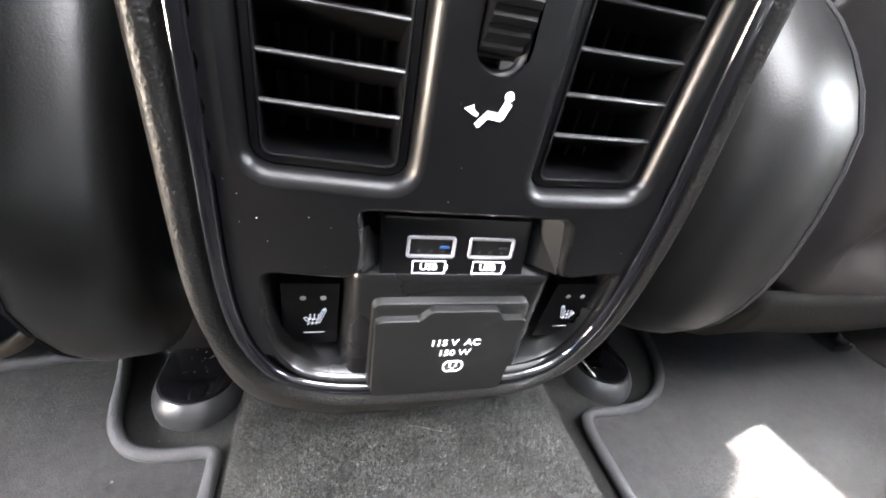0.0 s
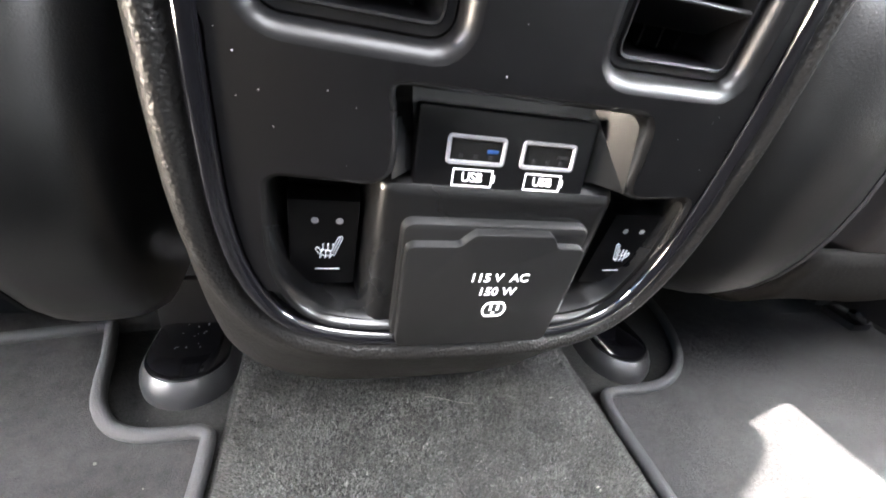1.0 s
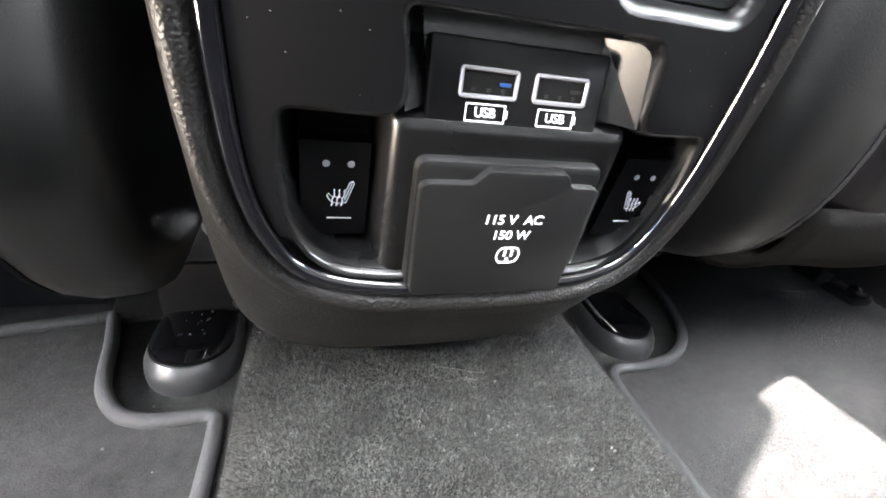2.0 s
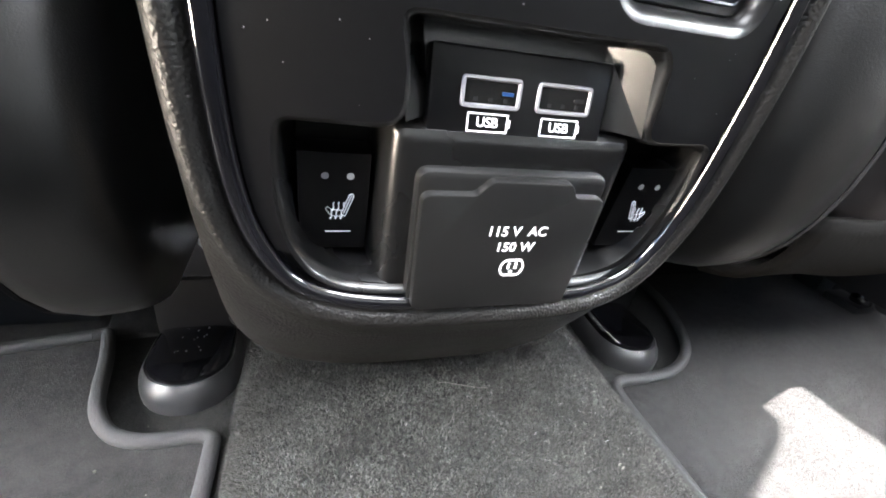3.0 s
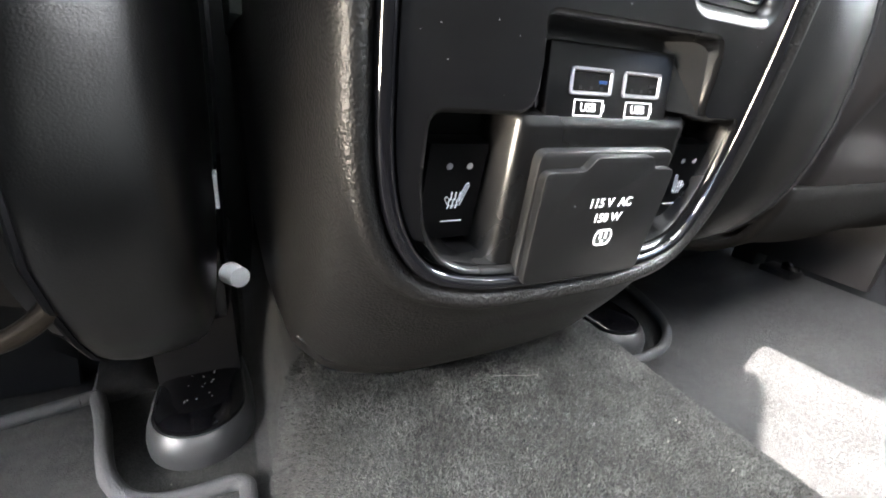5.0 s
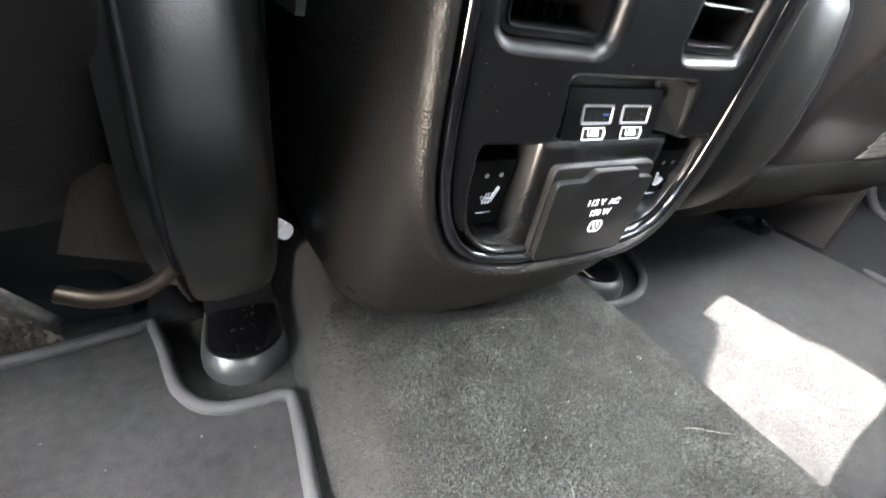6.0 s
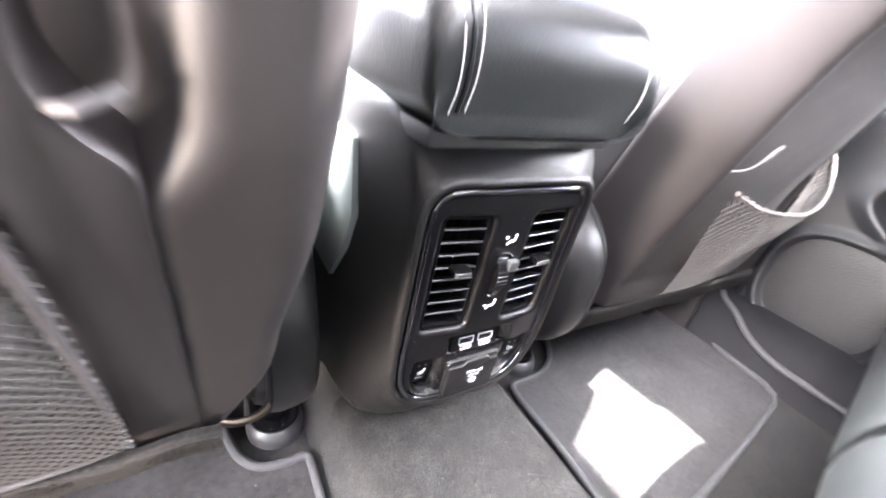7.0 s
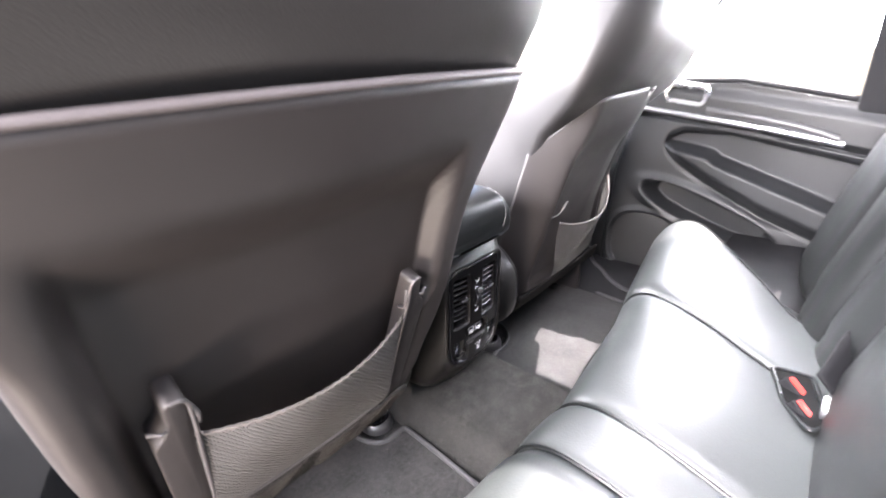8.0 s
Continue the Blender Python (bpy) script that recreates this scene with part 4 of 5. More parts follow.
    def net(u, v):
        if right:
            # slack net, its top edge rising towards the door side
            top = along_up([(-0.135, 0.272), (-0.09, 0.258), (-0.045, 0.252), (0.0, 0.252), (0.06, 0.254), (0.12, 0.262), (0.19, 0.275)], -0.135 + 0.325 * u)
            x_low = -0.060 + 0.205 * u
            k = step(0.0, 1.0, v)
            return recede(Vector((x_low + (-0.135 + 0.325 * u - x_low) * (0.35 * v + 0.65 * k), 0.006 + 0.022 * math.sin(math.pi * u) * k, 0.092 + (top - 0.092) * v)))
        xx = -0.114 + 0.228 * u
        sag = 4 * u * (1 - u)
        foot = 0.084 + 0.006 * (1 - sag)
        high = 0.250 - 0.008 * sag
        return recede(Vector((xx, 0.010 + 0.016 * sag * step(0.0, 0.9, v) - 0.010 * (1 - sag) * v, foot + (high - foot) * v)))

    bm = bmesh.new()
    nu, nv = (34, 16) if right else (46, 22)
    for dirn in (1, -1):
        for k in range(-nv, nu + nv):
            line = []
            for j in range(nv + 1):
                c = k + dirn * j
                if 0 <= c <= nu:
                    line.append(net(c / nu, j / nv))
            if len(line) > 2:
                tube(line[::2] if len(line) % 2 else line, 0.0008 if right else 0.00105, 4, bm=bm, ends=False)
    part("pocket_net", bm, NET, t, "grey diamond net", 80)
    cord = []
    for k in range(121):
        p = net(k / 120, 1.0)
        cord.append(p + Vector((0, 0.0005 * math.cos(k * 1.25), 0.0006 * math.sin(k * 1.25))))
    if right:
        cord += [cord[-1] + Vector((0.004, -0.004, 0.010)), cord[-1] + Vector((0.007, -0.008, 0.022))]
    part("pocket_cord", tube(cord, 0.0019 if not right else 0.0023, 6), ROPE, t, "frayed elastic top cord")
    return t


def seat_base(x, y, z, inner):
    t = thing("seat_cushion_unit", "dark leather seat cushion on a black base", "seat", group="front seat cushions")
    dx = inner
    part("frame_box", box(x - 0.205, y + 0.21, -0.005, x + 0.205, y + 0.50, 0.16, 0.02), RUBBER, t)
    part("cushion", box(x - 0.20, y + 0.085, 0.155, x + 0.20, y + 0.52, 0.29, 0.035, 4), LEATHER, t)
    # unseen side trim, added to keep lamp light from under the seat
    xs = sorted((x - dx * 0.195, x - dx * 0.180))
    part("outer_skirt", box(xs[0], y + 0.03, 0.02, xs[1], y + 0.50, 0.28, 0.006), SHELL, t, "unseen outer side trim that blocks light under the seat")
    # added box across the camera's line of sight; hides the lit front cabin
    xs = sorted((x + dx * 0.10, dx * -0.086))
    part("side_skirt", box(xs[0], 0.36, 0.0, xs[1], 0.40, 0.43, 0.01), LEATHER, t, "black box added to close the gap beside the console")
    return t


left_seat = front_seat(-0.339, -0.011, 0.160, 1)
right_seat = front_seat(0.385, 0.074, 0.095, -1, True)
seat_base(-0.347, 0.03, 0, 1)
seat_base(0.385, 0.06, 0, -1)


def side_shield(x_in, x_out, cy, cz, ry, rz, sq, material, label, lean=(0.27, 0.9, 1.3), dome=((0.0, 0.45), (0.02, 0.62), (0.08, 0.78), (0.20, 0.90), (0.36, 0.97), (0.55, 1.0))):
    """Rounded upright cover at the seat's inner side, domed towards the console."""
    t = thing("seat_side_shield", label, "seat trim", group="seat side shields")

    def ring(x, k, n=40):
        out = []
        for i in range(n):
            a = 2 * math.pi * i / n
            c, q = math.cos(a), math.sin(a)
            yy = math.copysign(abs(c) ** sq, c) * ry * k
            if yy > 0:
                yy *= 2.6
            zz = cz + math.copysign(abs(q) ** sq, q) * rz * (k * 0.6 + 0.4 * min(1, k * 1.1))
            out.append((x, cy + yy + lean[1] * max(0.0, zz - lean[0]) ** lean[2], zz))
        return out

    d = x_out - x_in
    part("cover", loft([ring(x_in + d * f, k) for f, k in (*dome, (0.75, 0.985), (0.85, 0.95), (0.86, 0.90), (1.0, 0.88))]), material, t, smooth=60)
    part("cover_edge", tube([Vector(p) for p in ring(x_in + d * 0.80, 0.975)] + [Vector(ring(x_in + d * 0.80, 0.975)[0])], 0.0012, 6), RUBBER, t)
    return t


side_shield(-0.110, -0.162, 0.111, 0.265, 0.084, 0.165, 1.0, SOFT, "smooth dark grey side cover of the driver's seat", (0.17, 0.63, 1.17), ((0.0, 0.70), (0.015, 0.80), (0.05, 0.88), (0.11, 0.935), (0.20, 0.967), (0.32, 0.983), (0.46, 0.993), (0.60, 1.0)))
side_shield(0.102, 0.160, 0.086, 0.236, 0.078, 0.096, 0.85, SHIELD, "bulging dark grey side cover of the passenger seat")

# felt flap, bracket and lever under the driver's seat back
flap = thing("seat_felt_flap", "fuzzy black felt flap hanging below the driver's seat back", "flap", group="felt flaps")
part("felt", sheet(lambda u, v: Vector((-0.188 - 0.33 * u, -0.028 + 0.074 * v, 0.236 - 0.098 * v + 0.004 * math.sin(u * 14 + 1) * v + 0.002 * math.sin(u * 31))), 40, 10), FELT, flap, smooth=80)
thick(flap.children[0], 0.006)


def on_flap(rng, n):
    x = rng.uniform(-0.515, -0.189, n)
    k = rng.uniform(0.0, 1.0, n)
    pts = np.stack([x, -0.030 + 0.074 * k, 0.232 - 0.098 * k], 1)
    return pts, np.tile([0.0, -0.80, -0.60], (n, 1))


tufts("fluff", 22000, on_flap, 0.0022, 0.0006, FELT_TUFT, flap, 8)
flap2 = thing("seat_felt_flap", "fuzzy felt below the passenger seat back, shade painted into its colour", "flap", group="felt flaps")
part("felt", sheet(lambda u, v: Vector((0.196 + 0.37 * u, 0.044 + 0.052 * v - 0.010 * math.sin(math.pi * v), 0.178 - 0.056 * v - 0.010 * math.sin(math.pi * v) + 0.003 * math.sin(u * 17) * v)), 40, 10), SHADED_FELT, flap2, smooth=80)
thick(flap2.children[0], 0.006)


def on_flap2(rng, n):
    x, k = rng.uniform(0.197, 0.565, n), rng.uniform(0.0, 1.0, n)
    return np.stack([x, 0.043 + 0.052 * k - 0.010 * np.sin(np.pi * k), 0.177 - 0.056 * k - 0.010 * np.sin(np.pi * k)], 1), np.tile([0.0, -0.76, -0.65], (n, 1))


tufts("fluff", 14000, on_flap2, 0.0016, 0.0005, SHADED_TUFT, flap2, 9)
lever = thing("seat_lever", "bare steel seat adjuster bracket and lever", "lever")
part("rod", tube(spline([(-0.190, 0.054, 0.147), (-0.178, 0.052, 0.143), (-0.164, 0.052, 0.144), (-0.154, 0.054, 0.150), (-0.149, 0.058, 0.158)], 5), 0.0034, 10), STEEL, lever, "worn steel rod")
part("bracket", loft([[(-0.192, y, 0.152), (-0.150, y, 0.138), (-0.138, y, 0.128), (-0.134, y, 0.150), (-0.146, y, 0.176), (-0.176, y, 0.192)] for y in (0.074, 0.078)]), BROWN, lever, "dirty brown steel bracket plate")
glint = thing("belt_anchor", "black buckle stalk with a pale bolt between seat and console", "belt anchor")
part("strap", loft([[(x - 0.001, y - 0.0065, z), (x + 0.001, y - 0.0065, z), (x + 0.001, y + 0.0065, z), (x - 0.001, y + 0.0065, z)] for x, y, z in spline([(-0.107, 0.150, 0.116), (-0.1065, 0.152, 0.15), (-0.104, 0.150, 0.19), (-0.102, 0.148, 0.24), (-0.101, 0.146, 0.285)], 4)]), GLOSS, glint, "gloss black upright strap")
# white box that paints a glint on the gloss strap
part("strap_end", box(-0.1085, 0.143, 0.152, -0.1066, 0.155, 0.170, 0.0008), WHITE, glint, "white box painted as a glint on the strap")
part("buckle", loft([[(-0.101 + a, 0.147 + b, z) for a, b in rrect(-0.0055 * k, -0.015 * k, 0.0055 * k, 0.015 * k, 0.005 * k, 4)] for z, k in ((0.276, 0.7), (0.282, 0.95), (0.30, 1.0), (0.335, 1.0), (0.342, 0.9), (0.345, 0.6))]), SATIN, glint, "black buckle head")
# pale head, painted pure white to carry its glint
part("bolt", tube([(-0.106, 0.142, 0.116), (-0.101, 0.132, 0.117)], [0.0062, 0.0055], 14), WHITE, glint, "pale bolt head, whitened for its glint")


rail = thing("seat_rail", "black steel seat rail under the seat edge", "rail", group="seat rails")
part("channel", box(-0.160, 0.19, -0.004, -0.108, 0.60, 0.075, 0.006), RUBBER, rail)
part("slider", box(-0.152, 0.17, 0.070, -0.110, 0.60, 0.13, 0.008), GLOSS, rail)
rail2 = copy_thing(rail, pose(0.365, 0.0, 0))

# ---- black bolt at the front of the right footwell ----
bolt = thing("floor_bolt", "black bolt head in a carpet bracket", "bolt", pose(0.575, 0.175, 0))
part("bracket", box(-0.016, -0.010, -0.004, 0.016, 0.03, 0.010, 0.004), RUBBER, bolt)
part("head", slab([(0.011 * math.cos(a), 0.011 * math.sin(a)) for a in (2 * math.pi * k / 16 for k in range(16))], 0.012, 0.024, 0.003), GLOSS, bolt)


# ---- below the front seats ----
# added black boxes that stand in for the shade under the seats
duct = thing("floor_duct", "matt black box added for the darkness under the seat", "duct", group="floor ducts")
part("shell", loft([[(-0.50, y, -0.004), (-0.215, y, -0.004), (-0.212, y, h * 0.6), (-0.225, y, h), (-0.49, y, h), (-0.50, y, h * 0.6)] for y, h in ((0.235, 0.03), (0.245, 0.050), (0.30, 0.060), (0.56, 0.065))]), RUBBER, duct)
copy_thing(duct, pose(0.73, 0.03, 0))


def carpet_bracket(x, y, w, h, flip, label):
    """Carpet drawn over a floor bracket: a low wedge with slanted ends."""
    t = thing("carpet_bracket", label, "carpet", pose(x, y, 0), "carpet brackets")
    rings = []
    for k in range(9):
        v = k / 8
        top = h * step(0.0, 0.75, v)
        rings.append([(flip * (-w * (1 - 0.25 * v)), 0.055 * v, -0.006), (flip * (-w * (0.72 - 0.2 * v)), 0.055 * v, top), (flip * w * 0.5, 0.055 * v + 0.004, top * 0.75), (flip * w, 0.055 * v + 0.006, -0.006)])
    part("cover", loft(rings), MAT, t, smooth=50)
    return t


carpet_bracket(-0.186, 0.208, 0.022, 0.022, 1, "grey carpet drawn over a bracket by the seat rail")
carpet_bracket(0.625, 0.165, 0.045, 0.045, 1, "grey carpet drawn over a bracket at the sill")

# ---- rear bench ----
bench = thing("rear_bench", "glossy black leather rear bench seat", "bench seat")
PROFILE = [(-0.250, 0.03), (-0.205, 0.12), (-0.158, 0.20), (-0.155, 0.250), (-0.172, 0.282), (-0.200, 0.300), (-0.240, 0.304), (-0.30, 0.296), (-0.38, 0.276), (-0.46, 0.258), (-0.60, 0.245), (-0.62, 0.20), (-0.62, 0.03)]


FRONT = [(-0.66, -0.070), (-0.24, -0.070), (-0.10, -0.077), (0.0, -0.067), (0.10, -0.054), (0.18, -0.034), (0.45, 0.015), (0.60, 0.030)]


def front_at(x):
    for (a, ya), (c, yc) in zip(FRONT, FRONT[1:]):
        if a <= x <= c:
            return ya + (yc - ya) * (x - a) / (c - a)
    return FRONT[-1][1]


def lean_in(x, y):
    """The cushions narrow towards the backrest."""
    t = min(1.15, max(0.0, (-y - 0.20) / 0.22))
    return x - t * along([(0.560, 0.27), (0.175, 0.082), (-0.118, 0.018), (-0.205, 0.0), (-0.7, 0.0)], x)


def cushion(x0, x1, crown, right_end):
    rings = []
    n = 24
    for i in range(n + 1):
        q = i / n
        x = x0 + (x1 - x0) * q
        e = min(q, 1 - q) * (x1 - x0)
        drop = 0.0045 * math.exp(-e / 0.005) + 0.002 * math.exp(-e / 0.03)
        if right_end:
            drop += 0.024 * step(x1 - 0.06, x1, x) ** 2.4
        ring = []
        for y, z in PROFILE:
            k = step(0.12, 0.27, z)
            f = math.exp(-((y + 0.16) / 0.06) ** 2)
            yy = y + front_at(x) - drop * 0.8 * f
            ring.append((lean_in(x, yy), yy, z - drop * k + crown * k * (1 - (2 * q - 1) ** 2)))
        rings.append(spline(ring, 3))
    return loft(rings)


for x0, x1, cr in ((-0.66, -0.205, 0.002), (-0.205, -0.118, 0.001), (-0.118, 0.175, 0.003), (0.175, 0.560, 0.008)):
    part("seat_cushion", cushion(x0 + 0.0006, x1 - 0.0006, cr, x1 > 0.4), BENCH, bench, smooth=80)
for x in (0.175, -0.118, -0.205):
    line = [(lean_in(x, y + front_at(x)), y + front_at(x) - 0.0035 * (y > -0.17), z - 0.0050) for y, z in PROFILE[1:11]]
    part("cushion_seam", tube(spline(line, 4), 0.0018, 6), LEATHER, bench, "piped seam")
for x in (0.508, 0.522):
    line = [(lean_in(x, y + front_at(x)), y + front_at(x), z + 0.0018) for y, z in PROFILE[2:11]]
    part("cushion_seam", tube(spline(line, 4), 0.0014, 6), LEATHER, bench, "piped border seam")
# black slab on the cushion that paints the buckle recess's shade, with a rim
well = rounded([(0.096, -0.412), (0.102, -0.452), (0.020, -0.474), (-0.002, -0.460), (0.032, -0.432)], 0.010, 5)
if sum(a[0] * b[1] - b[0] * a[1] for a, b in zip(well, well[1:] + well[:1])) < 0:
    well = well[::-1]
part("buckle_well", slab(inset(well, 0.003), 0.255, 0.2785, 0.001), DARK, bench, "black slab painting the shade of the buckle recess")
part("well_rim", tube([(x, y, 0.2785) for x, y in well + well[:1]], 0.0028, 8), LEATHER, bench, "piped edge of the buckle recess")


def back_cushion(x0, x1):
    rings = []
    for i in range(15):
        q = i / 14
        e = min(q, 1 - q) * (x1 - x0)
        drop = 0.010 * math.exp(-e / 0.008) + 0.010 * math.exp(-e / 0.06)
        x = x0 + (x1 - x0) * q
        base = along([(0.64, 0.10), (0.25, 0.062), (0.12, 0.028), (-0.10, 0.018), (-0.7, 0.018)], x)
        ring = [(-0.70, 0.22), (-0.505 - drop, 0.235), (-0.490 - drop, 0.29), (-0.505 - drop, 0.36), (-0.545 - drop, 0.50), (-0.600 - drop, 0.66), (-0.66 - drop, 0.80), (-0.70 - drop, 0.86), (-0.76, 0.87), (-0.80, 0.80)]
        rings.append(spline([(x, y + base * (y > -0.69), z) for y, z in ring], 3))
    return loft(rings)


for x0, x1 in ((-0.66, -0.20), (-0.20, 0.10), (0.10, 0.21), (0.21, 0.36), (0.36, 0.62)):
    part("back_cushion", back_cushion(x0 + 0.001, x1 - 0.001), BENCH_SHADED, bench, "black leather backrest panel", smooth=80)
# black box added to paint the dark gap between bench and door
part("side_base", box(0.22, -0.64, 0.0, 0.765, -0.235, 0.205, 0.012), RUBBER, bench, "black filler box for the dark gap beside the cushion")


def buckle(x, y, z, rz):
    t = thing("seat_belt_buckle", "black seat belt buckle with a red release button", "buckle", pose(x, y, z, 12, -32, rz), "seat belt buckles")
    part("housing", box(-0.0125, -0.008, -0.045, 0.0125, 0.008, 0.008, 0.003, 3), RUBBER, t)
    part("button", box(-0.0105, -0.0055, 0.0060, 0.0105, 0.0040, 0.0095, 0.0015), RED, t, "red press button")
    return t


buckle(0.066, -0.436, 0.276, 62)
buckle(0.030, -0.448, 0.274, 62)
clip = thing("seat_belt_tongue", "bright steel belt tongue between the buckles", "belt tongue")
part("plate", box(0.026, -0.478, 0.278, 0.056, -0.464, 0.290, 0.003), CHROME, clip)
belt = thing("seat_belt", "black webbing belt across the rear backrest", "seat belt")
part("webbing", sheet(lambda u, v: Vector((0.055 + 0.15 * v + 0.006 * math.sin(v * 5), -0.468 - 0.030 * v + (u - 0.5) * 0.026, 0.298 + 0.02 * math.sin(v * 3) + (u - 0.5) * 0.030)), 4, 30), RUBBER, belt, smooth=80)
thick(belt.children[0], 0.003)

# ---- right rear door ----
door = tagged(new("door_1"), "dark grey moulded rear door trim with a map pocket and armrest", "door", kind="structure")
door.empty_display_size = 0.02
SILL = [(0.14, 0.605), (-0.05, 0.576), (-0.20, 0.570), (-0.41, 0.525), (-0.60, 0.49)]


def blob(y, z, cy, cz, ry, rz, tilt, soft):
    c, s = math.cos(tilt), math.sin(tilt)
    a, b = (y - cy) * c + (z - cz) * s, -(y - cy) * s + (z - cz) * c
    r = (abs(a / ry) ** 2.6 + abs(b / rz) ** 2.6) ** (1 / 2.6)
    return 1 - step(1 - soft, 1 + soft, r)


PAD_TOP = [(0.2, 0.428), (-0.047, 0.428), (-0.060, 0.450), (-0.092, 0.464), (-0.19, 0.463), (-0.315, 0.434), (-0.441, 0.407), (-0.62, 0.36)]
PAD_LOW = [(0.2, 0.427), (-0.047, 0.427), (-0.060, 0.400), (-0.083, 0.376), (-0.163, 0.325), (-0.282, 0.262), (-0.38, 0.225), (-0.62, 0.13)]
SHELF = [(0.2, 0.4275), (-0.047, 0.4275), (-0.10, 0.420), (-0.160, 0.406), (-0.182, 0.390), (-0.334, 0.333), (-0.419, 0.300), (-0.62, 0.23)]
CHROME_LINE = [(0.2, 0.548), (-0.004, 0.516), (-0.2, 0.484), (-0.402, 0.445), (-0.62, 0.40)]


def door_face(u, v):
    y = 0.17 - 0.77 * u
    z = 0.045 + (along(SILL, y) - 0.045) * v
    top, low, shelf, belt_z = along(PAD_TOP, y), along(PAD_LOW, y), along(SHELF, y), along(CHROME_LINE, y)
    h = 0.034
    # pad recess above the armrest, the armrest swelling, grooves at its borders
    room = max(1e-4, top - low)
    fade = min(1.0, room / 0.035)
    if low < z < top:
        up = 0.028 * step(shelf - 0.004, shelf + 0.010, z) * (1 - step(top - 0.012, top, z))
        arm = 0.034 * step(low, low + 0.045, z) * (1 - step(shelf - 0.010, shelf + 0.004, z))
        h += fade * (arm - up)
    for line in (top, low):
        if room > 0.002:
            h -= 0.005 * fade * math.exp(-(((z - line) / 0.005) ** 2))
    h += 0.012 * step(belt_z - 0.012, belt_z + 0.002, z) - 0.014 * step(belt_z + 0.045, belt_z + 0.075, z)
    h -= 0.008 * math.exp(-(((z - belt_z + 0.016) / 0.004) ** 2))
    # map pocket with a thick rim
    h += 0.010 * blob(y, z, -0.165, 0.250, 0.185, 0.056, radians(21), 0.16)
    h -= 0.062 * blob(y, z, -0.165, 0.252, 0.158, 0.036, radians(21), 0.13)
    # loudspeaker: raised ring, sunk middle
    h += 0.010 * blob(y, z, -0.018, 0.132, 0.110, 0.112, 0, 0.08) - 0.014 * blob(y, z, -0.018, 0.132, 0.096, 0.098, 0, 0.05)
    edge = along([(0.6, 0.0), (0.452, 0.042), (0.347, 0.073), (0.03, 0.105), (-0.1, 0.11)], z)
    h -= 0.014 * step(edge - 0.004, edge + 0.010, y) * (z < 0.47)
    return Vector((0.77 - h, y, z))


part("door_trim", sheet(door_face, 230, 190), DOOR, door, smooth=70)
thick(door.children[0], 0.01, 1)
sp = []
for r, xx in ((1.0, 0.7435), (0.99, 0.7400), (0.95, 0.7388), (0.6, 0.7378), (0.05, 0.7372)):
    sp.append([(xx, -0.018 + math.copysign(abs(math.cos(a)) ** 0.77, math.cos(a)) * 0.093 * r, 0.132 + math.copysign(abs(math.sin(a)) ** 0.77, math.sin(a)) * 0.095 * r) for a in (2 * math.pi * k / 64 for k in range(64))])
part("speaker_grille", loft(sp), GRILLE, door, "dark grey finely perforated speaker grille")


def band(pts, w, x):
    """Flat moulded strip with a rounded front."""
    P = spline([(x, y, z) for y, z in pts], 6)
    return loft([[(p.x, p.y, p.z - w), (p.x - 0.004, p.y, p.z - w * 0.7), (p.x - 0.006, p.y, p.z), (p.x - 0.004, p.y, p.z + w * 0.7), (p.x, p.y, p.z + w)] for p in P])


part("chrome_strip", band([(0.05, 0.5245), (0.0, 0.5165), (-0.12, 0.497), (-0.25, 0.475), (-0.35, 0.455), (-0.402, 0.4445)], 0.0062, 0.7235), CHROME, door, "bright chrome waist strip")
part("pull_pad", band([(-0.140, 0.512), (-0.22, 0.499), (-0.30, 0.483), (-0.36, 0.467), (-0.392, 0.455)], 0.009, 0.7235), CAP, door, "pale grey insert above the chrome strip")
seal = spline([(0.745, 0.145, 0.14), (0.722, 0.135, 0.092), (0.69, 0.104, 0.063), (0.655, 0.06, 0.060), (0.633, 0.02, 0.044), (0.622, -0.03, 0.032), (0.618, -0.09, 0.030), (0.615, -0.22, 0.028)], 6)
tagged(link("door_seal", tube(seal, 0.0055, 10), PIPING), "grey rubber seal along the door opening", "seal", kind="structure")
hand = thing("door_handle", "chrome inner door release in a chrome surround", "handle")
loop = rrect(-0.052, -0.026, 0.052, 0.026, 0.02, 6)
bm = loft([[(x, y, w) for x, y in inset(loop, d)] for d, w in ((0, -0.010), (0, 0.004), (0.004, 0.009), (0.011, 0.008), (0.0135, 0.003), (0.014, -0.012))], cap=False)
ho = part("surround", bm, CHROME, hand, "chrome surround")
part("cup", slab(inset(loop, 0.013), -0.016, -0.011), DARK, hand)
part("lever", box(-0.034, -0.010, -0.010, 0.036, 0.004, 0.002, 0.004, 3), CHROME, hand, "chrome pull lever")
hand.matrix_world = Matrix.Translation((0.7305, -0.090, 0.551)) @ Matrix(((0, 0, -1, 0), (-1, 0, 0, 0), (0, 1, 0, 0), (0, 0, 0, 1))) @ pose(0, 0, 0, 0, 0, -10)
# window with its frame
win = tagged(new("window_1"), "rear side window with black rubber seal, bright daylight outside", "window", kind="structure")
win.empty_display_size = 0.02
part("sill_seal", tube([(0.752, y, z + 0.004) for y, z in SILL], 0.008, 8), RUBBER, win)
part("rear_frame", box(0.735, -0.475, 0.50, 0.775, -0.405, 1.12, 0.01), RUBBER, win)
part("top_frame", box(0.70, -0.62, 0.935, 0.79, 0.16, 1.14, 0.01), RUBBER, win)
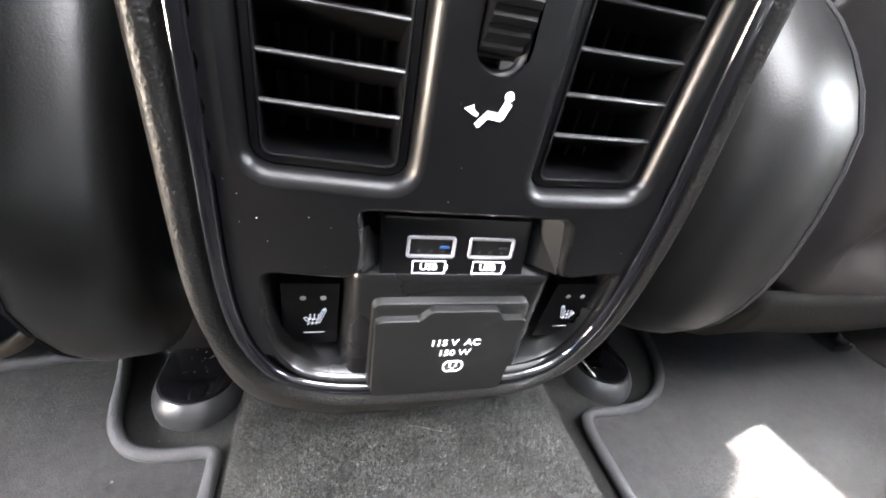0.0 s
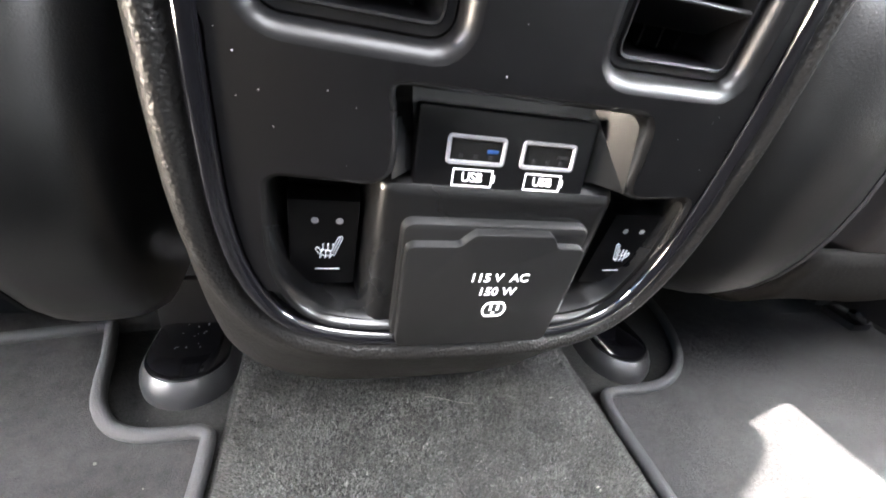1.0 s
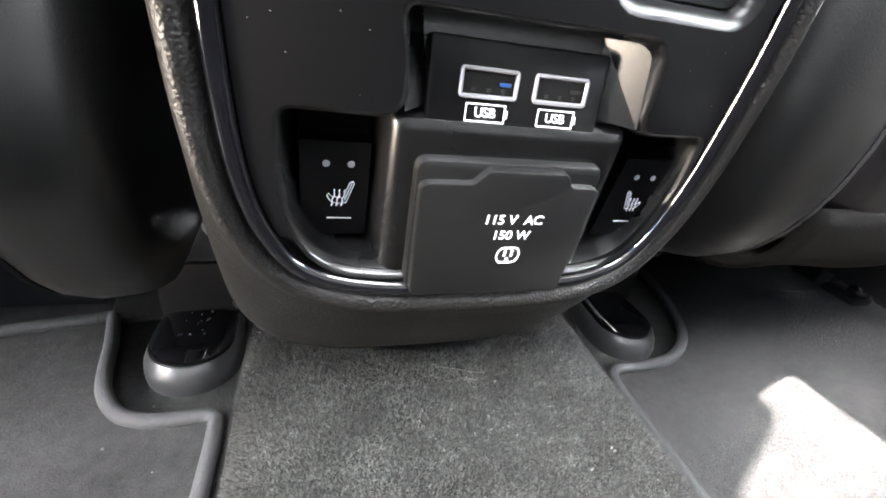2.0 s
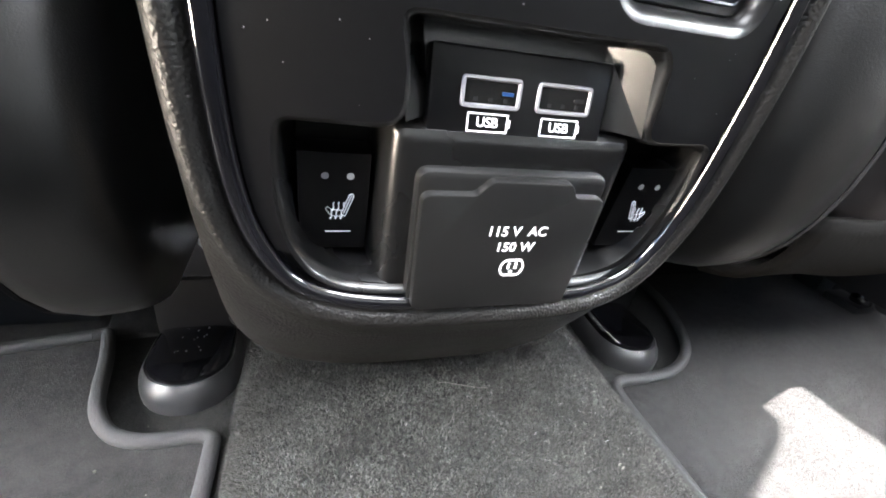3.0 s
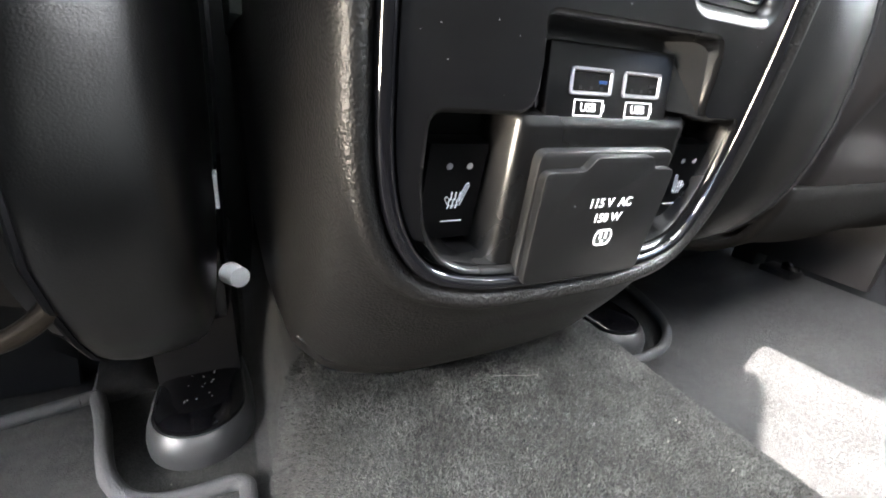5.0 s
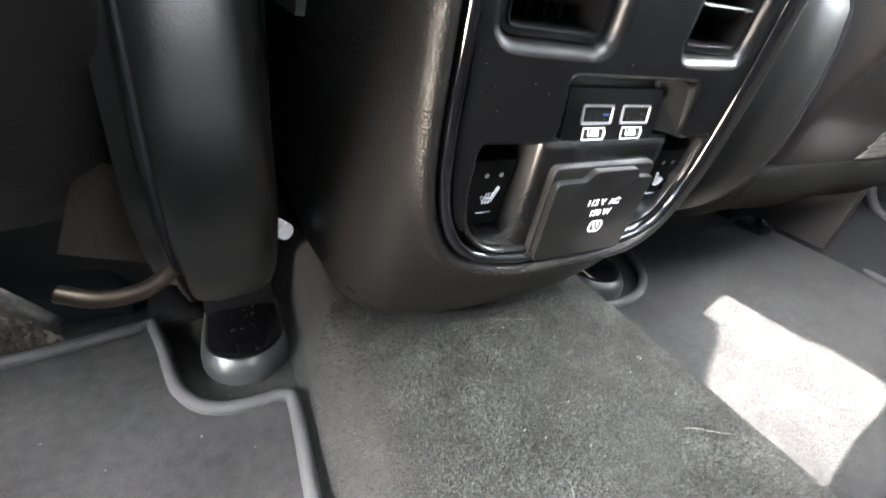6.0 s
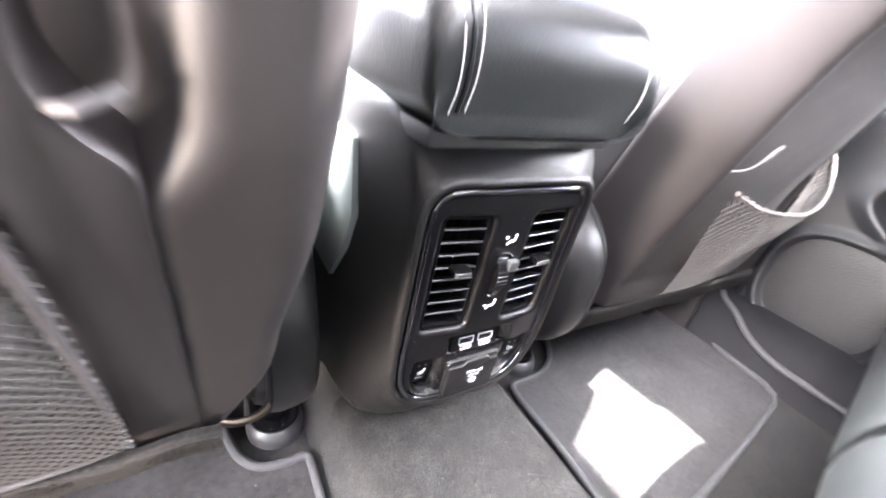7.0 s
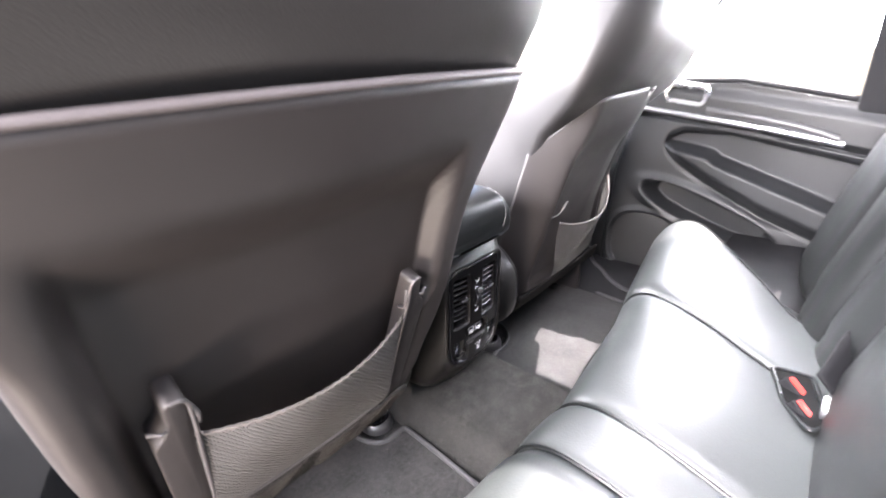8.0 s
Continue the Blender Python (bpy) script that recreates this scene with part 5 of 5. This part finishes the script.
# added wedge above the view; it only cuts the sun patch on the mat
corner = [(-0.125, 0.735), (-0.150, 0.770), (-0.185, 0.835), (-0.222, 0.900), (-0.235, 0.940), (0.06, 0.940), (0.06, 0.735)]
bm = slab(corner, 0.748, 0.760)
for v in bm.verts:
    v.co = Vector((v.co.z, v.co.x, v.co.y))
bmesh.ops.recalc_face_normals(bm, faces=bm.faces)
part("corner_frame", bm, RUBBER, win, "added black wedge out of view that shapes the sun patch")
pane = part("pane", box(0.764, -0.41, 0.50, 0.767, 0.12, 0.935), glass, win)
pane.visible_shadow = False

# ---- dashboard glimpsed between the seats ----
dash = thing("dashboard", "grey plastic dashboard below the windscreen", "dashboard")
ring = [(0.92, 0.10), (0.84, 0.30), (0.80, 0.46), (0.83, 0.56), (0.90, 0.60), (1.10, 0.63), (1.29, 0.62), (1.29, 0.10)]
part("top_pad", loft([[(x, y + 0.02 * abs(x) ** 2, z) for y, z in ring] for x in (-0.76, -0.4, 0, 0.4, 0.76)]), DOOR, dash)
part("screen_surround", box(-0.14, 0.795, 0.38, 0.14, 0.83, 0.56, 0.012), GLOSS, dash)
part("accent", box(-0.16, 0.792, 0.57, 0.30, 0.82, 0.585, 0.005), CHROME, dash)
tagged(link("windscreen_frame", box(-0.8, 1.28, 0.60, 0.8, 1.34, 0.66, 0.01), SHELL), "dark lower edge of the windscreen", "frame", kind="structure")

# ---- lint and specks ----
speck = bmesh.new()
for k in range(8):
    x, y = random.uniform(-0.30, -0.12), random.uniform(-0.02, 0.16)
    box(x, y, 0.0012, x + 0.0006, y + 0.0006, 0.0018, bm=speck)
box(-0.166, 0.089, 0.0012, -0.1648, 0.0902, 0.0024, bm=speck)
for k in range(9):
    x, y = random.uniform(-0.06, 0.08), random.uniform(-0.10, -0.01)
    box(x, y, 0.0910, x + 0.0007, y + 0.0005, 0.0922, bm=speck)
for x, y, a in ((0.004, 0.042, -0.28), (0.052, -0.055, -0.5), (-0.03, -0.075, 1.1)):
    tube([(x + t * math.cos(a), y + t * math.sin(a) + 0.0005 * math.sin(t * 260), 0.0922) for t in (0.0, 0.004, 0.008, 0.012, 0.016, 0.020, 0.024)], 0.00012, 5, bm=speck)
tagged(link("lint", speck, LINT, smooth=0), "tiny pale lint specks and hairs on mat and carpet", "lint", kind="stuff")
